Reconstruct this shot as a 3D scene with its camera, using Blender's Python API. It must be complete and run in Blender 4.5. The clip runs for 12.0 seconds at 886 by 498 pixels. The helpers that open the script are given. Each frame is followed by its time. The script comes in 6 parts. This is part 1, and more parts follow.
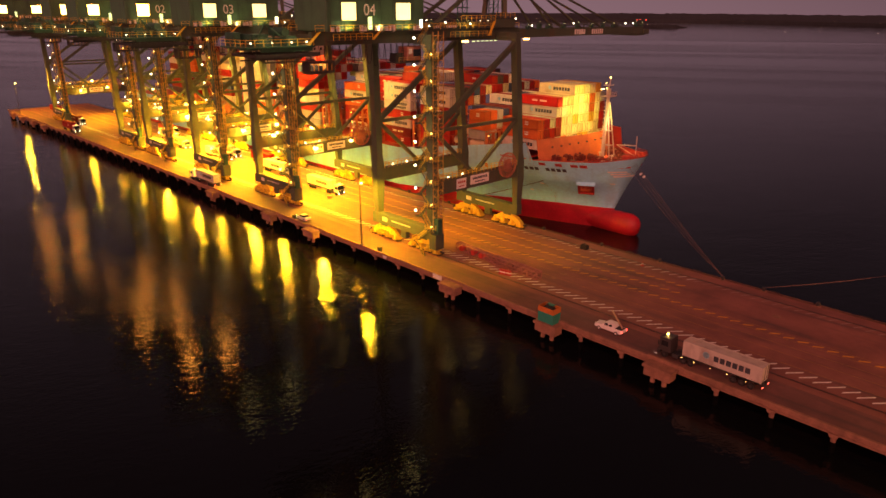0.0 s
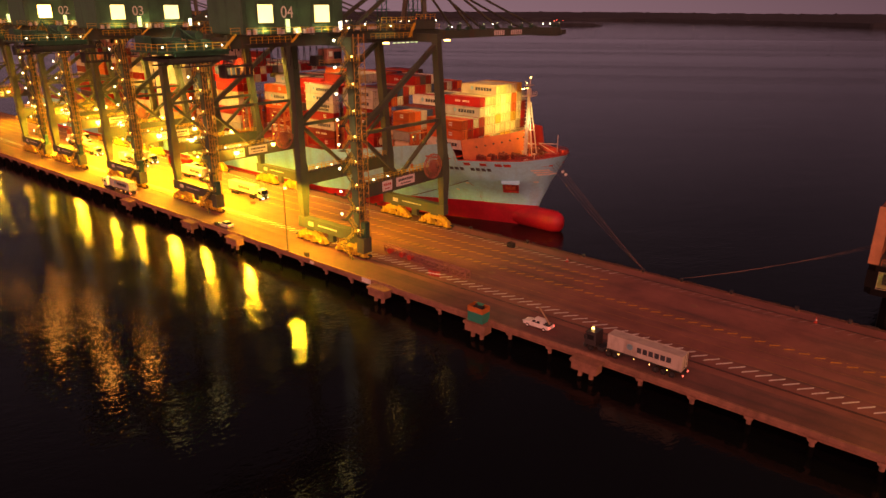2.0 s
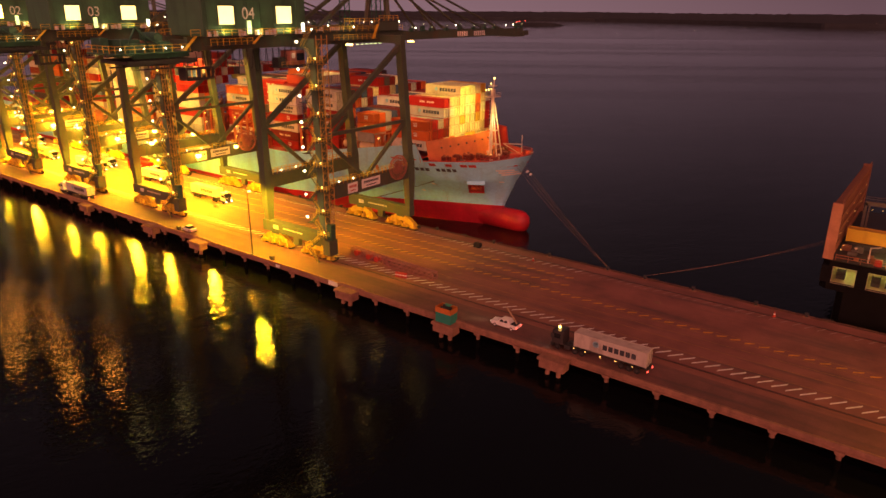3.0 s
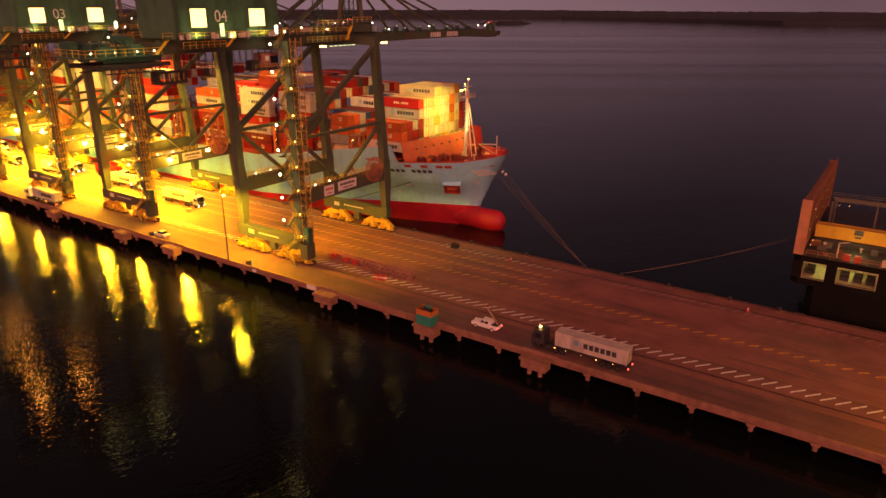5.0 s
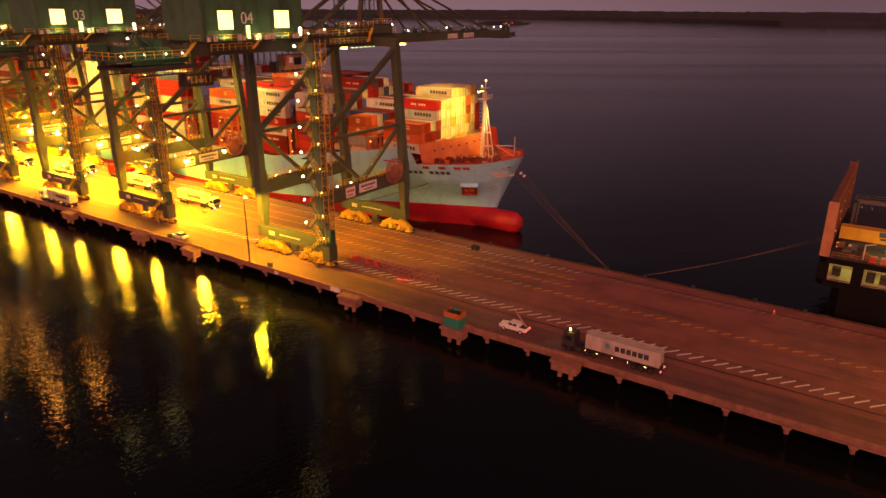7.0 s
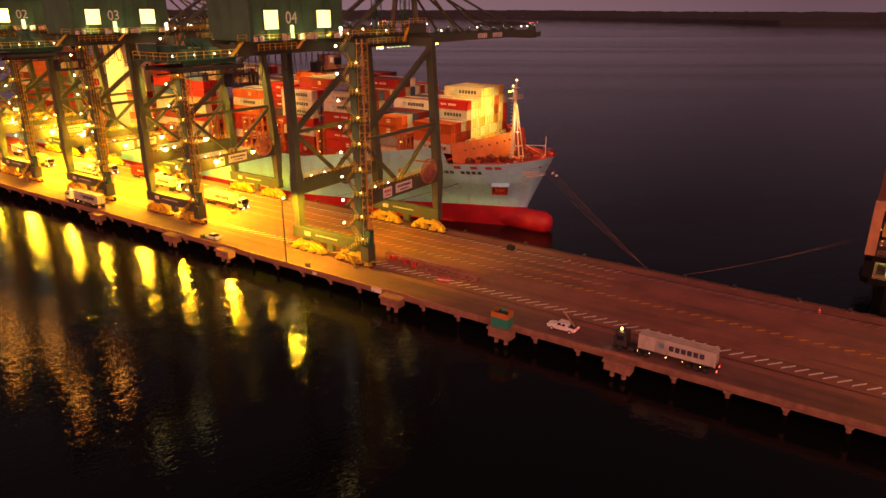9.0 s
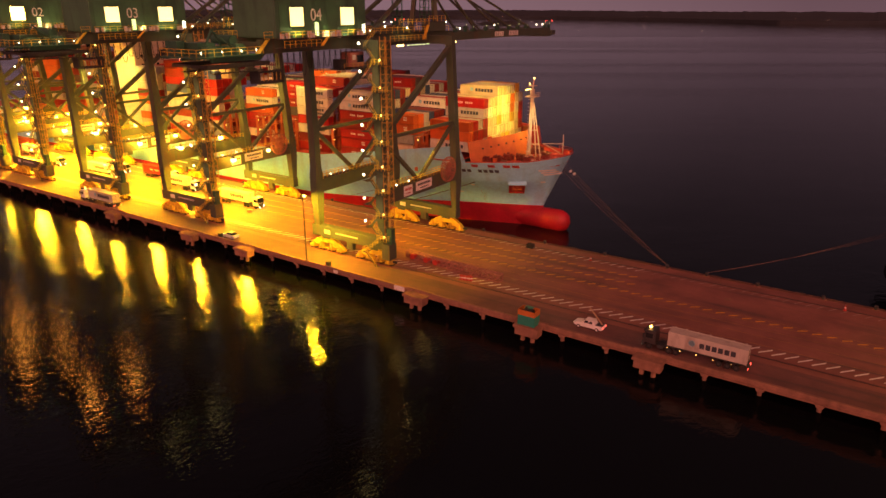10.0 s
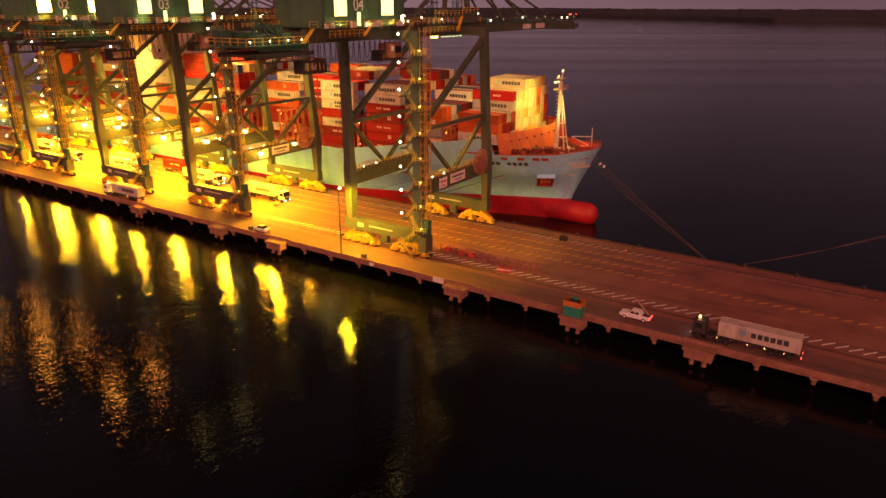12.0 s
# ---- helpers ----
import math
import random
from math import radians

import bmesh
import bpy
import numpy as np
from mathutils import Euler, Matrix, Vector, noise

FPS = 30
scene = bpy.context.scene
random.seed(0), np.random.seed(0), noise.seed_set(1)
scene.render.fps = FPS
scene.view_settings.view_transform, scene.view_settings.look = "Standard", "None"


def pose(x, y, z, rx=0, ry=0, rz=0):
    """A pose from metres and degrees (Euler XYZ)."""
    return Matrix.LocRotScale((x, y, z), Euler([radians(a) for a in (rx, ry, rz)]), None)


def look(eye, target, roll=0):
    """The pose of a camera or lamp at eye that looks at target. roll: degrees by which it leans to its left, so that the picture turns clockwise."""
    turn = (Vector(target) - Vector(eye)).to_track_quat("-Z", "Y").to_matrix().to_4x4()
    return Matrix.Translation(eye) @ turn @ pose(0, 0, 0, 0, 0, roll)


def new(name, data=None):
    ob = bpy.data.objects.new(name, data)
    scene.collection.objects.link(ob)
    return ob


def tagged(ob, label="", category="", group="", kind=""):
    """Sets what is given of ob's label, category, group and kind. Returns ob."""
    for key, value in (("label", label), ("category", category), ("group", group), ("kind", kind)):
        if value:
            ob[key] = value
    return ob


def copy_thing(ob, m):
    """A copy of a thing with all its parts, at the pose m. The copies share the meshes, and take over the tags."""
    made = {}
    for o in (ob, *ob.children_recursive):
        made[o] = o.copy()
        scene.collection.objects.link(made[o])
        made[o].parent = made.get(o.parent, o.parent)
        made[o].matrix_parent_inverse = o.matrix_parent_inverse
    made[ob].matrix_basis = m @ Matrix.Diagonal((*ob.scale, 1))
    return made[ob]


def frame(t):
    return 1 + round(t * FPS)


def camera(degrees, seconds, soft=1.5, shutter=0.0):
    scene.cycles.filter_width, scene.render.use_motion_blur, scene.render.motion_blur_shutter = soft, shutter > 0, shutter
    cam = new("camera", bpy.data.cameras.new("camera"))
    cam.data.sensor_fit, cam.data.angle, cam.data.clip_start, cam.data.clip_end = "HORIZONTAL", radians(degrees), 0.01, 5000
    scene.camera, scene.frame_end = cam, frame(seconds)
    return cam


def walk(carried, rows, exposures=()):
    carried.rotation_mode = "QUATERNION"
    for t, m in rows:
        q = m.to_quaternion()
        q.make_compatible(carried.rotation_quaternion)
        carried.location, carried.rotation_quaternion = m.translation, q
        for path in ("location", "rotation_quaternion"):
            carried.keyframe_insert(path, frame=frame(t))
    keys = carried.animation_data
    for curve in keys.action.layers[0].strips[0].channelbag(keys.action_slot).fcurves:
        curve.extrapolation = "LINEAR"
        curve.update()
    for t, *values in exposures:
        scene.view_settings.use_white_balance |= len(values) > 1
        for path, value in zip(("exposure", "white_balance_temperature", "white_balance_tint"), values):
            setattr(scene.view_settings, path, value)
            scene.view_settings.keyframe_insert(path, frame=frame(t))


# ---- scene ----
cam = camera(65.9, 12.0)
PATH = [
    (0, (-1.023, -0.645, 52.081), (-2.38, 0.668, 51.421), 0.2),
    (0.5, (-1.02, -0.364, 52.29), (-2.371, 0.954, 51.628), 0.1),
    (1, (-0.959, -0.306, 52.438), (-2.268, 1.053, 51.776), 0.2),
    (1.5, (-0.98, -0.202, 52.573), (-2.233, 1.209, 51.911), 0.3),
    (2, (-0.897, -0.207, 52.765), (-2.103, 1.244, 52.102), 0.2),
    (2.5, (-0.838, -0.281, 52.971), (-2.002, 1.204, 52.308), 0.3),
    (3, (-0.902, -0.331, 53.15), (-2.031, 1.181, 52.486), 0.3),
    (3.5, (-0.98, -0.444, 53.24), (-2.074, 1.093, 52.576), 0.2),
    (5.5, (-2.896, -1.647, 53.921), (-3.954, -0.086, 53.254), 0.2),
    (6, (-3.899, -2.324, 53.998), (-4.956, -0.761, 53.332), 0.3),
    (6.5, (-5.22, -3.162, 54.053), (-6.274, -1.599, 53.387), 0.2),
    (7, (-6.786, -4.024, 54.159), (-7.839, -2.46, 53.491), 0.2),
    (9, (-14.369, -8.695, 53.957), (-15.416, -7.127, 53.29), 0.1),
    (9.5, (-16.461, -9.938, 53.816), (-17.506, -8.368, 53.149), 0.1),
    (10, (-18.658, -11.277, 53.443), (-19.701, -9.706, 52.776), 0.1),
    (10.5, (-20.88, -12.704, 52.832), (-21.918, -11.131, 52.161), 0.1),
    (11, (-23.021, -14.061, 52.312), (-24.056, -12.488, 51.637), 0.1),
    (11.5, (-24.773, -15.193, 52.049), (-25.81, -13.621, 51.375), -0.0),
    (12, (-26.096, -16.096, 52.049), (-27.126, -14.519, 51.377), 0.1),
]
walk(cam, [(t, look(eye, target, roll)) for t, eye, target, roll in PATH], exposures=[(0, 0.14), (12, 0.14)])

# ---- sky and light ----
world = bpy.data.worlds.new("dusk_sky")
scene.world = world
world.use_nodes = True
wn, wl = world.node_tree.nodes, world.node_tree.links
wn.clear()


def ramp_of(tree, stops):
    n = tree.nodes.new("ShaderNodeValToRGB")
    while len(n.color_ramp.elements) < len(stops):
        n.color_ramp.elements.new(0.5)
    for e, (p, c) in zip(n.color_ramp.elements, stops):
        e.position, e.color = p, (*c, 1)
    return n


SKY_STRENGTH = 1.0
coord = wn.new("ShaderNodeTexCoord")
split = wn.new("ShaderNodeSeparateXYZ")
wl.new(coord.outputs["Generated"], split.inputs[0])
# violet sky over the bay, the afterglow of the sunset on the land side
rise = ramp_of(world.node_tree, [(0.0, (0.130, 0.069, 0.083)), (0.07, (0.100, 0.055, 0.067)), (0.20, (0.068, 0.040, 0.050)), (0.45, (0.046, 0.030, 0.037)), (1.0, (0.034, 0.023, 0.030))])
wl.new(split.outputs[2], rise.inputs[0])
glow_dot = wn.new("ShaderNodeVectorMath")
glow_dot.operation = "DOT_PRODUCT"
glow_dot.inputs[1].default_value = Vector((0.50, -0.85, 0.10)).normalized()
wl.new(coord.outputs["Generated"], glow_dot.inputs[0])
glow = ramp_of(world.node_tree, [(0.0, (0, 0, 0)), (0.35, (0.16, 0.046, 0.034)), (0.8, (1.45, 0.44, 0.31)), (1.0, (2.7, 0.88, 0.62))])
wl.new(glow_dot.outputs["Value"], glow.inputs[0])
both = wn.new("ShaderNodeMix")
both.data_type, both.blend_type = "RGBA", "ADD"
both.inputs[0].default_value = 1.0
wl.new(rise.outputs[0], both.inputs[6])
wl.new(glow.outputs[0], both.inputs[7])
# the sky stays lighter over the far end of the quay
west_dot = wn.new("ShaderNodeVectorMath")
west_dot.operation = "DOT_PRODUCT"
west_dot.inputs[1].default_value = Vector((-0.86, 0.50, -0.28)).normalized()
wl.new(coord.outputs["Generated"], west_dot.inputs[0])
west = ramp_of(world.node_tree, [(0.58, (0, 0, 0)), (0.92, (0.095, 0.056, 0.064))])
wl.new(west_dot.outputs["Value"], west.inputs[0])
all_sky = wn.new("ShaderNodeMix")
all_sky.data_type, all_sky.blend_type = "RGBA", "ADD"
all_sky.inputs[0].default_value = 1.0
wl.new(both.outputs[2], all_sky.inputs[6])
wl.new(west.outputs[0], all_sky.inputs[7])
back = wn.new("ShaderNodeBackground")
back.inputs[1].default_value = SKY_STRENGTH
out = wn.new("ShaderNodeOutputWorld")
wl.new(all_sky.outputs[2], back.inputs[0])
wl.new(back.outputs[0], out.inputs[0])

SODIUM = (1.0, 0.445, 0.012)
HIGH_SODIUM = (1.0, 0.505, 0.010)


def lamp(name, where, power, colour, radius=0.4, aim=None, cone=165.0):
    """A floodlight: a spot that aims at a place, or a bare point."""
    data = bpy.data.lights.new(name, "SPOT" if aim else "POINT")
    data.energy, data.color, data.shadow_soft_size = power, colour, radius
    if aim:
        data.spot_size, data.spot_blend = radians(cone), 0.5
    ob = new(name, data)
    ob.matrix_world = look(where, aim) if aim else Matrix.Translation(where)
    return ob


CRANES = [(-117.0, "04"), (-173.6, "03"), (-214.7, "02"), (-255.5, ""), (-283.5, ""), (-371.0, "")]
RAIL_NEAR, GAUGE = 99.2, 28.9
FLOODS = []
for cx, f in ((-173.6, 1.0), (-214.7, 1.0), (-255.5, 1.3), (-283.5, 1.3), (-371.0, 0.45)):
    FLOODS += [(cx + 10.6, 106.2, 14.9, 1.0 * f), (cx - 8.3, 104.2, 16.4, 0.8 * f), (cx - 8.3, 117.8, 17.2, 0.8 * f), (cx + 10.6, 118.5, 15.5, (0.2 if cx > -180 else 0.6) * f)]
FLOOD_POWER = 60000.0
for n, (x, y, z, s) in enumerate(FLOODS):
    lamp("sodium_flood", (x + (0.6 if z < 16 else 1.2), y, 13.1), FLOOD_POWER * s, HIGH_SODIUM, 0.7, (x + 1.6, y - 1.0, 0), 160)
    lamp("sodium_glow", (x + 2.4, y, z + 0.4), (2800 if x > -190 else 6000) * s, SODIUM, 0.5)
lamp("pole_light", (-122.7, 91.9, 14.3), 62000, HIGH_SODIUM, 0.26, (-121.5, 95.5, 0), 160)
lamp("pole_light", (20.0, 91.9, 14.3), 15000, SODIUM, 0.32)
lamp("pole_light", (-414.0, 91.9, 14.9), 45000, SODIUM, 0.45)
# forecastle mast floods, aimed aft at the stacks
lamp("mast_flood", (-102.6, 155.2, 32.2), 14500, (1.0, 0.66, 0.06), 0.3, (-113, 156, 22), 120)
lamp("mast_flood", (-100.0, 157.5, 29.0), 11000, (1.0, 0.62, 0.12), 0.3, (-104, 151, 14), 140)
# unseen fill added beside the mast to brighten it and the forecastle
lamp("mast_lamp", (-99.6, 153.6, 25.0), 900, (1.0, 0.70, 0.26), 0.3)
# white floods under the girders of the working cranes, aimed at the ship
for cx, f in ((-173.6, 0.48), (-214.7, 0.95), (-255.5, 1.2)):
    lamp("girder_flood", (cx, 139.0, 44.8), 60000 * f, (1.0, 0.64, 0.12), 1.2, (cx + 4, 142, 20), 130)
    lamp("girder_flood", (cx + 1.5, 117.0, 44.2), 95000 * f, (1.0, 0.62, 0.10), 1.2, (cx + 3, 140, 14), 84)
lamp("girder_flood", (-116.0, 141.0, 44.8), 20000, (1.0, 0.64, 0.16), 0.8, (-124, 152, 20), 100)
lamp("girder_flood", (-117.0, 114.0, 44.6), 46000, HIGH_SODIUM, 0.8, (-114, 108, 0), 78)
# lamps on the landings of the stair towers
for cx in (-117.0, -173.6, -214.7, -255.5):
    for k, z in enumerate((7.6, 12.6, 17.7, 22.8, 28.0, 33.3, 38.7, 44.0)):
        if cx > -120 or k % 2:
            lamp("stair_light", (cx + 10.9, 95.4, z + 0.8), 240, (1.0, 0.86, 0.38), 0.2, (cx + 8.6, 97.8, z - 0.4), 165)

for cx, _ in CRANES[:4]:
    for y in (103.0, 112.5, 121.5):
        lamp("portal_light", (cx + 10.4, y, 18.6), 130, (1.0, 0.58, 0.1), 0.4)
# lamps on the catwalks that wash the machinery houses, and fill for the backreach platforms
for cx, _ in CRANES[:4]:
    for dy in (-19.0, -11.5, -4.4):
        lamp("catwalk_light", (cx + 7.2, RAIL_NEAR + dy, 48.7), 260, (1.0, 0.92, 0.36), 0.3, (cx + 5.0, RAIL_NEAR + dy, 50.9), 150)
    lamp("catwalk_light", (cx + 6.6, RAIL_NEAR + 15.0, 49.0), 240, (1.0, 0.88, 0.32), 0.3, (cx + 4.4, RAIL_NEAR + 15.0, 49.4), 150)
    # unseen spots added off the platform's edge to brighten its rails
    for dy in (-36.0, -29.0):
        lamp("platform_light", (cx + 7.4, RAIL_NEAR + dy, 47.8), 220, (1.0, 0.84, 0.30), 0.3, (cx + 4.4, RAIL_NEAR + dy, 46.6), 160)

# ---- materials ----


def mat(name, colour, rough=0.6, metal=0.0, var=0.25, size=1.5, fine=18.0, bump=0.06, random_tint=0.0, dirt=None, emit=None, strength=0.0, coat=0.0):
    """A painted or raw surface: colour varied at two scales, fine relief, uneven gloss. size: metres of the larger mottling."""
    m = bpy.data.materials.new(name)
    m.use_nodes = True
    t = m.node_tree
    n, l = t.nodes, t.links
    b = n["Principled BSDF"]
    b.inputs["Metallic"].default_value = metal
    b.inputs["Coat Weight"].default_value = coat
    pos = n.new("ShaderNodeNewGeometry")
    big = n.new("ShaderNodeTexNoise")
    big.inputs["Scale"].default_value, big.inputs["Detail"].default_value, big.inputs["Roughness"].default_value = 1.0 / size, 6, 0.65
    small = n.new("ShaderNodeTexNoise")
    small.inputs["Scale"].default_value, small.inputs["Detail"].default_value = fine, 3
    l.new(pos.outputs["Position"], big.inputs["Vector"])
    l.new(pos.outputs["Position"], small.inputs["Vector"])
    lo = tuple(max(0, c * (1 - var)) for c in colour)
    hi = tuple(min(1, c * (1 + var)) for c in colour)
    base = ramp_of(t, [(0.3, lo), (0.7, hi)])
    l.new(big.outputs["Fac"], base.inputs[0])
    grain = n.new("ShaderNodeMix")
    grain.data_type, grain.blend_type = "RGBA", "MULTIPLY"
    grain.inputs[0].default_value = 0.35
    l.new(base.outputs[0], grain.inputs[6])
    shade = ramp_of(t, [(0.3, (0.6, 0.6, 0.6)), (0.7, (1, 1, 1))])
    l.new(small.outputs["Fac"], shade.inputs[0])
    l.new(shade.outputs[0], grain.inputs[7])
    last = grain.outputs[2]
    if dirt:
        streak = n.new("ShaderNodeTexNoise")
        streak.inputs["Scale"].default_value, streak.inputs["Detail"].default_value = 1.0, 5
        stretch = n.new("ShaderNodeMapping")
        stretch.inputs["Scale"].default_value = dirt[1]
        l.new(pos.outputs["Position"], stretch.inputs["Vector"])
        l.new(stretch.outputs[0], streak.inputs["Vector"])
        mask = ramp_of(t, [(0.52, (0, 0, 0)), (0.72, (dirt[2],) * 3)])
        l.new(streak.outputs["Fac"], mask.inputs[0])
        stain = n.new("ShaderNodeMix")
        stain.data_type = "RGBA"
        stain.inputs[7].default_value = (*dirt[0], 1)
        l.new(mask.outputs[0], stain.inputs[0])
        l.new(last, stain.inputs[6])
        last = stain.outputs[2]
    if random_tint:
        info = n.new("ShaderNodeObjectInfo")
        scale = n.new("ShaderNodeMapRange")
        scale.inputs["To Min"].default_value, scale.inputs["To Max"].default_value = 1 - random_tint, 1 + random_tint
        l.new(info.outputs["Random"], scale.inputs["Value"])
        tint = n.new("ShaderNodeVectorMath")
        tint.operation = "SCALE"
        l.new(last, tint.inputs[0])
        l.new(scale.outputs[0], tint.inputs["Scale"])
        last = tint.outputs[0]
    l.new(last, b.inputs["Base Color"])
    gloss = n.new("ShaderNodeMapRange")
    gloss.inputs["To Min"].default_value, gloss.inputs["To Max"].default_value = max(0.02, rough - 0.12), min(1, rough + 0.12)
    l.new(big.outputs["Fac"], gloss.inputs["Value"])
    l.new(gloss.outputs[0], b.inputs["Roughness"])
    if bump:
        rel = n.new("ShaderNodeBump")
        rel.inputs["Strength"].default_value, rel.inputs["Distance"].default_value = bump, 0.05
        l.new(small.outputs["Fac"], rel.inputs["Height"])
        l.new(rel.outputs[0], b.inputs["Normal"])
    if emit:
        b.inputs["Emission Color"].default_value, b.inputs["Emission Strength"].default_value = (*emit, 1), strength
    return m


RUST = (0.16, 0.06, 0.025)
M = {}
M["asphalt"] = mat("quay_paving", (0.250, 0.101, 0.080), 0.75, var=0.30, size=7, fine=5, bump=0.15, dirt=((0.06, 0.05, 0.048), (0.035, 0.45, 1), 0.6))
M["lane"] = mat("dark_worn_asphalt_lane", (0.165, 0.078, 0.068), 0.8, var=0.28, size=5, fine=5, bump=0.15, dirt=((0.05, 0.045, 0.045), (0.03, 0.5, 1), 0.5))
M["concrete"] = mat("weathered_concrete", (0.29, 0.148, 0.098), 0.85, var=0.3, size=1.6, fine=9, bump=0.25, dirt=((0.14, 0.08, 0.055), (0.8, 0.8, 0.25), 0.5))
# about a third of weathered_concrete's tone; for piles, beams and ship-side kerb
M["pile"] = mat("dark_concrete", (0.10, 0.05, 0.038), 0.9, var=0.35, size=0.8, bump=0.3)
# nearly black with hardly any specular, for the lower part of the piles
M["tide"] = mat("near_black_pile_foot", (0.003, 0.003, 0.003), 0.9, var=0.3, size=0.6, bump=0.3)
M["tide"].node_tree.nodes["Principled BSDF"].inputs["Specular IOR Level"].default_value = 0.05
M["white_line"] = mat("worn_white_road_paint", (0.78, 0.76, 0.72), 0.7, var=0.22, size=0.5, fine=7)
M["yellow_line"] = mat("worn_yellow_road_paint", (0.62, 0.29, 0.03), 0.7, var=0.35, size=0.7, fine=5)
M["faded_line"] = mat("faded_yellow_road_paint", (0.40, 0.19, 0.06), 0.7, var=0.4, size=0.7, fine=5)
M["rail"] = mat("rail_steel", (0.10, 0.08, 0.07), 0.45, 0.8, var=0.3)
M["green"] = mat("crane_green_paint", (0.074, 0.096, 0.064), 0.5, var=0.2, size=4, dirt=(RUST, (0.7, 0.7, 0.12), 0.35))
M["house"] = mat("house_green_paint", (0.065, 0.150, 0.085), 0.5, var=0.18, size=3, dirt=((0.02, 0.04, 0.03), (0.5, 0.5, 0.1), 0.5))
M["yellow"] = mat("safety_yellow_paint", (0.70, 0.47, 0.04), 0.5, var=0.25, size=1.0, dirt=((0.12, 0.06, 0.03), (0.9, 0.9, 0.4), 0.6))
M["orange_steel"] = mat("orange_lattice_paint", (0.46, 0.26, 0.06), 0.55, var=0.25)
M["platform_teal"] = mat("teal_machinery_paint", (0.03, 0.095, 0.062), 0.5, var=0.25, size=1.5)
M["wheel"] = mat("greased_wheel_steel", (0.06, 0.05, 0.045), 0.5, 0.6)
M["rubber"] = mat("tyre_rubber", (0.018, 0.017, 0.017), 0.85)
M["dark"] = mat("dark_machinery", (0.035, 0.035, 0.035), 0.6)
M["cable"] = mat("black_cable", (0.02, 0.02, 0.02), 0.6, bump=0)
M["rope"] = mat("mooring_rope", (0.16, 0.10, 0.08), 0.9, var=0.3)
M["reel"] = mat("reel_red_paint", (0.36, 0.13, 0.10), 0.55)
M["white"] = mat("white_paint", (0.80, 0.78, 0.75), 0.45, var=0.1, size=1.2)
M["letters"] = mat("dark_marking_paint", (0.05, 0.055, 0.07), 0.6, bump=0)
M["faded_white"] = mat("faded_white_road_paint", (0.36, 0.26, 0.22), 0.7, var=0.35, size=0.5, fine=7)
M["cab_dark"] = mat("dark_truck_paint", (0.045, 0.04, 0.04), 0.4, var=0.2)
M["pale"] = mat("pale_marking_paint", (0.75, 0.72, 0.68), 0.6, bump=0)
M["redmark"] = mat("red_marking_paint", (0.45, 0.05, 0.035), 0.6, bump=0)
M["starmark"] = mat("pale_blue_marking_paint", (0.30, 0.52, 0.60), 0.55, bump=0)
M["hull"] = mat("pale_blue_hull_paint", (0.34, 0.72, 0.91), 0.5, var=0.10, size=6, fine=1.2, dirt=((0.24, 0.22, 0.18), (0.35, 0.35, 0.06), 0.28))
M["boot"] = mat("red_boot_topping", (0.43, 0.008, 0.024), 0.5, var=0.25, size=4, fine=1.5, dirt=((0.20, 0.03, 0.02), (0.1, 0.1, 0.8), 0.5))
M["deckred"] = mat("ship_deck_red", (0.40, 0.035, 0.028), 0.6, var=0.25, size=1.5)
M["bulwark"] = mat("orange_red_breakwater_paint", (0.50, 0.13, 0.04), 0.55, var=0.2, size=2.5, dirt=((0.25, 0.08, 0.04), (0.4, 0.4, 0.08), 0.5))
M["winch"] = mat("grimy_dark_red_machinery", (0.15, 0.025, 0.02), 0.5, var=0.4, size=0.6)
M["mast"] = mat("buff_mast_paint", (0.62, 0.52, 0.40), 0.5, var=0.15)
M["blackhull"] = mat("black_hull_paint", (0.007, 0.007, 0.008), 0.5, var=0.3, size=4)
M["blackhull"].node_tree.nodes["Principled BSDF"].inputs["Specular IOR Level"].default_value = 0.08
M["orangewall"] = mat("primer_orange_lashing_steel", (0.42, 0.15, 0.07), 0.6, var=0.2, dirt=(RUST, (0.6, 0.6, 0.2), 0.5))
M["lattice_rust"] = mat("rusty_lashing_lattice", (0.24, 0.10, 0.045), 0.65, var=0.3, dirt=(RUST, (0.6, 0.6, 0.2), 0.6))
M["grey_steel"] = mat("weathered_grey_steel", (0.11, 0.095, 0.08), 0.6, var=0.3)
M["tan"] = mat("faded_tan_paint", (0.44, 0.21, 0.11), 0.6, var=0.2, dirt=(RUST, (0.5, 0.5, 0.12), 0.4))
M["glass"] = mat("dark_window_glass", (0.02, 0.022, 0.025), 0.08, var=0.05, bump=0)
M["teal"] = mat("teal_box_paint", (0.03, 0.26, 0.19), 0.5, var=0.12)
M["orange"] = mat("orange_frame_paint", (0.50, 0.16, 0.03), 0.55, var=0.2)
M["redpaint"] = mat("red_plastic", (0.50, 0.05, 0.03), 0.45, var=0.15)
M["trussred"] = mat("faded_red_truss_paint", (0.36, 0.15, 0.13), 0.6, var=0.25)
M["wood"] = mat("raw_timber", (0.42, 0.27, 0.16), 0.8, var=0.2, size=0.3)
M["land"] = mat("dark_wooded_shore", (0.022, 0.030, 0.038), 0.95, var=0.35, size=60, fine=0.05, bump=0)
M["lit_white"] = mat("white_lamp_lens", (0.8, 0.8, 0.8), 0.4, bump=0, emit=(1.0, 0.88, 0.62), strength=5.5)
# glow of the floodlights on the house walls, not of windows
M["lit_window"] = mat("floodlit_window", (0.8, 0.8, 0.7), 0.4, bump=0, emit=(1.0, 0.74, 0.24), strength=2.0)
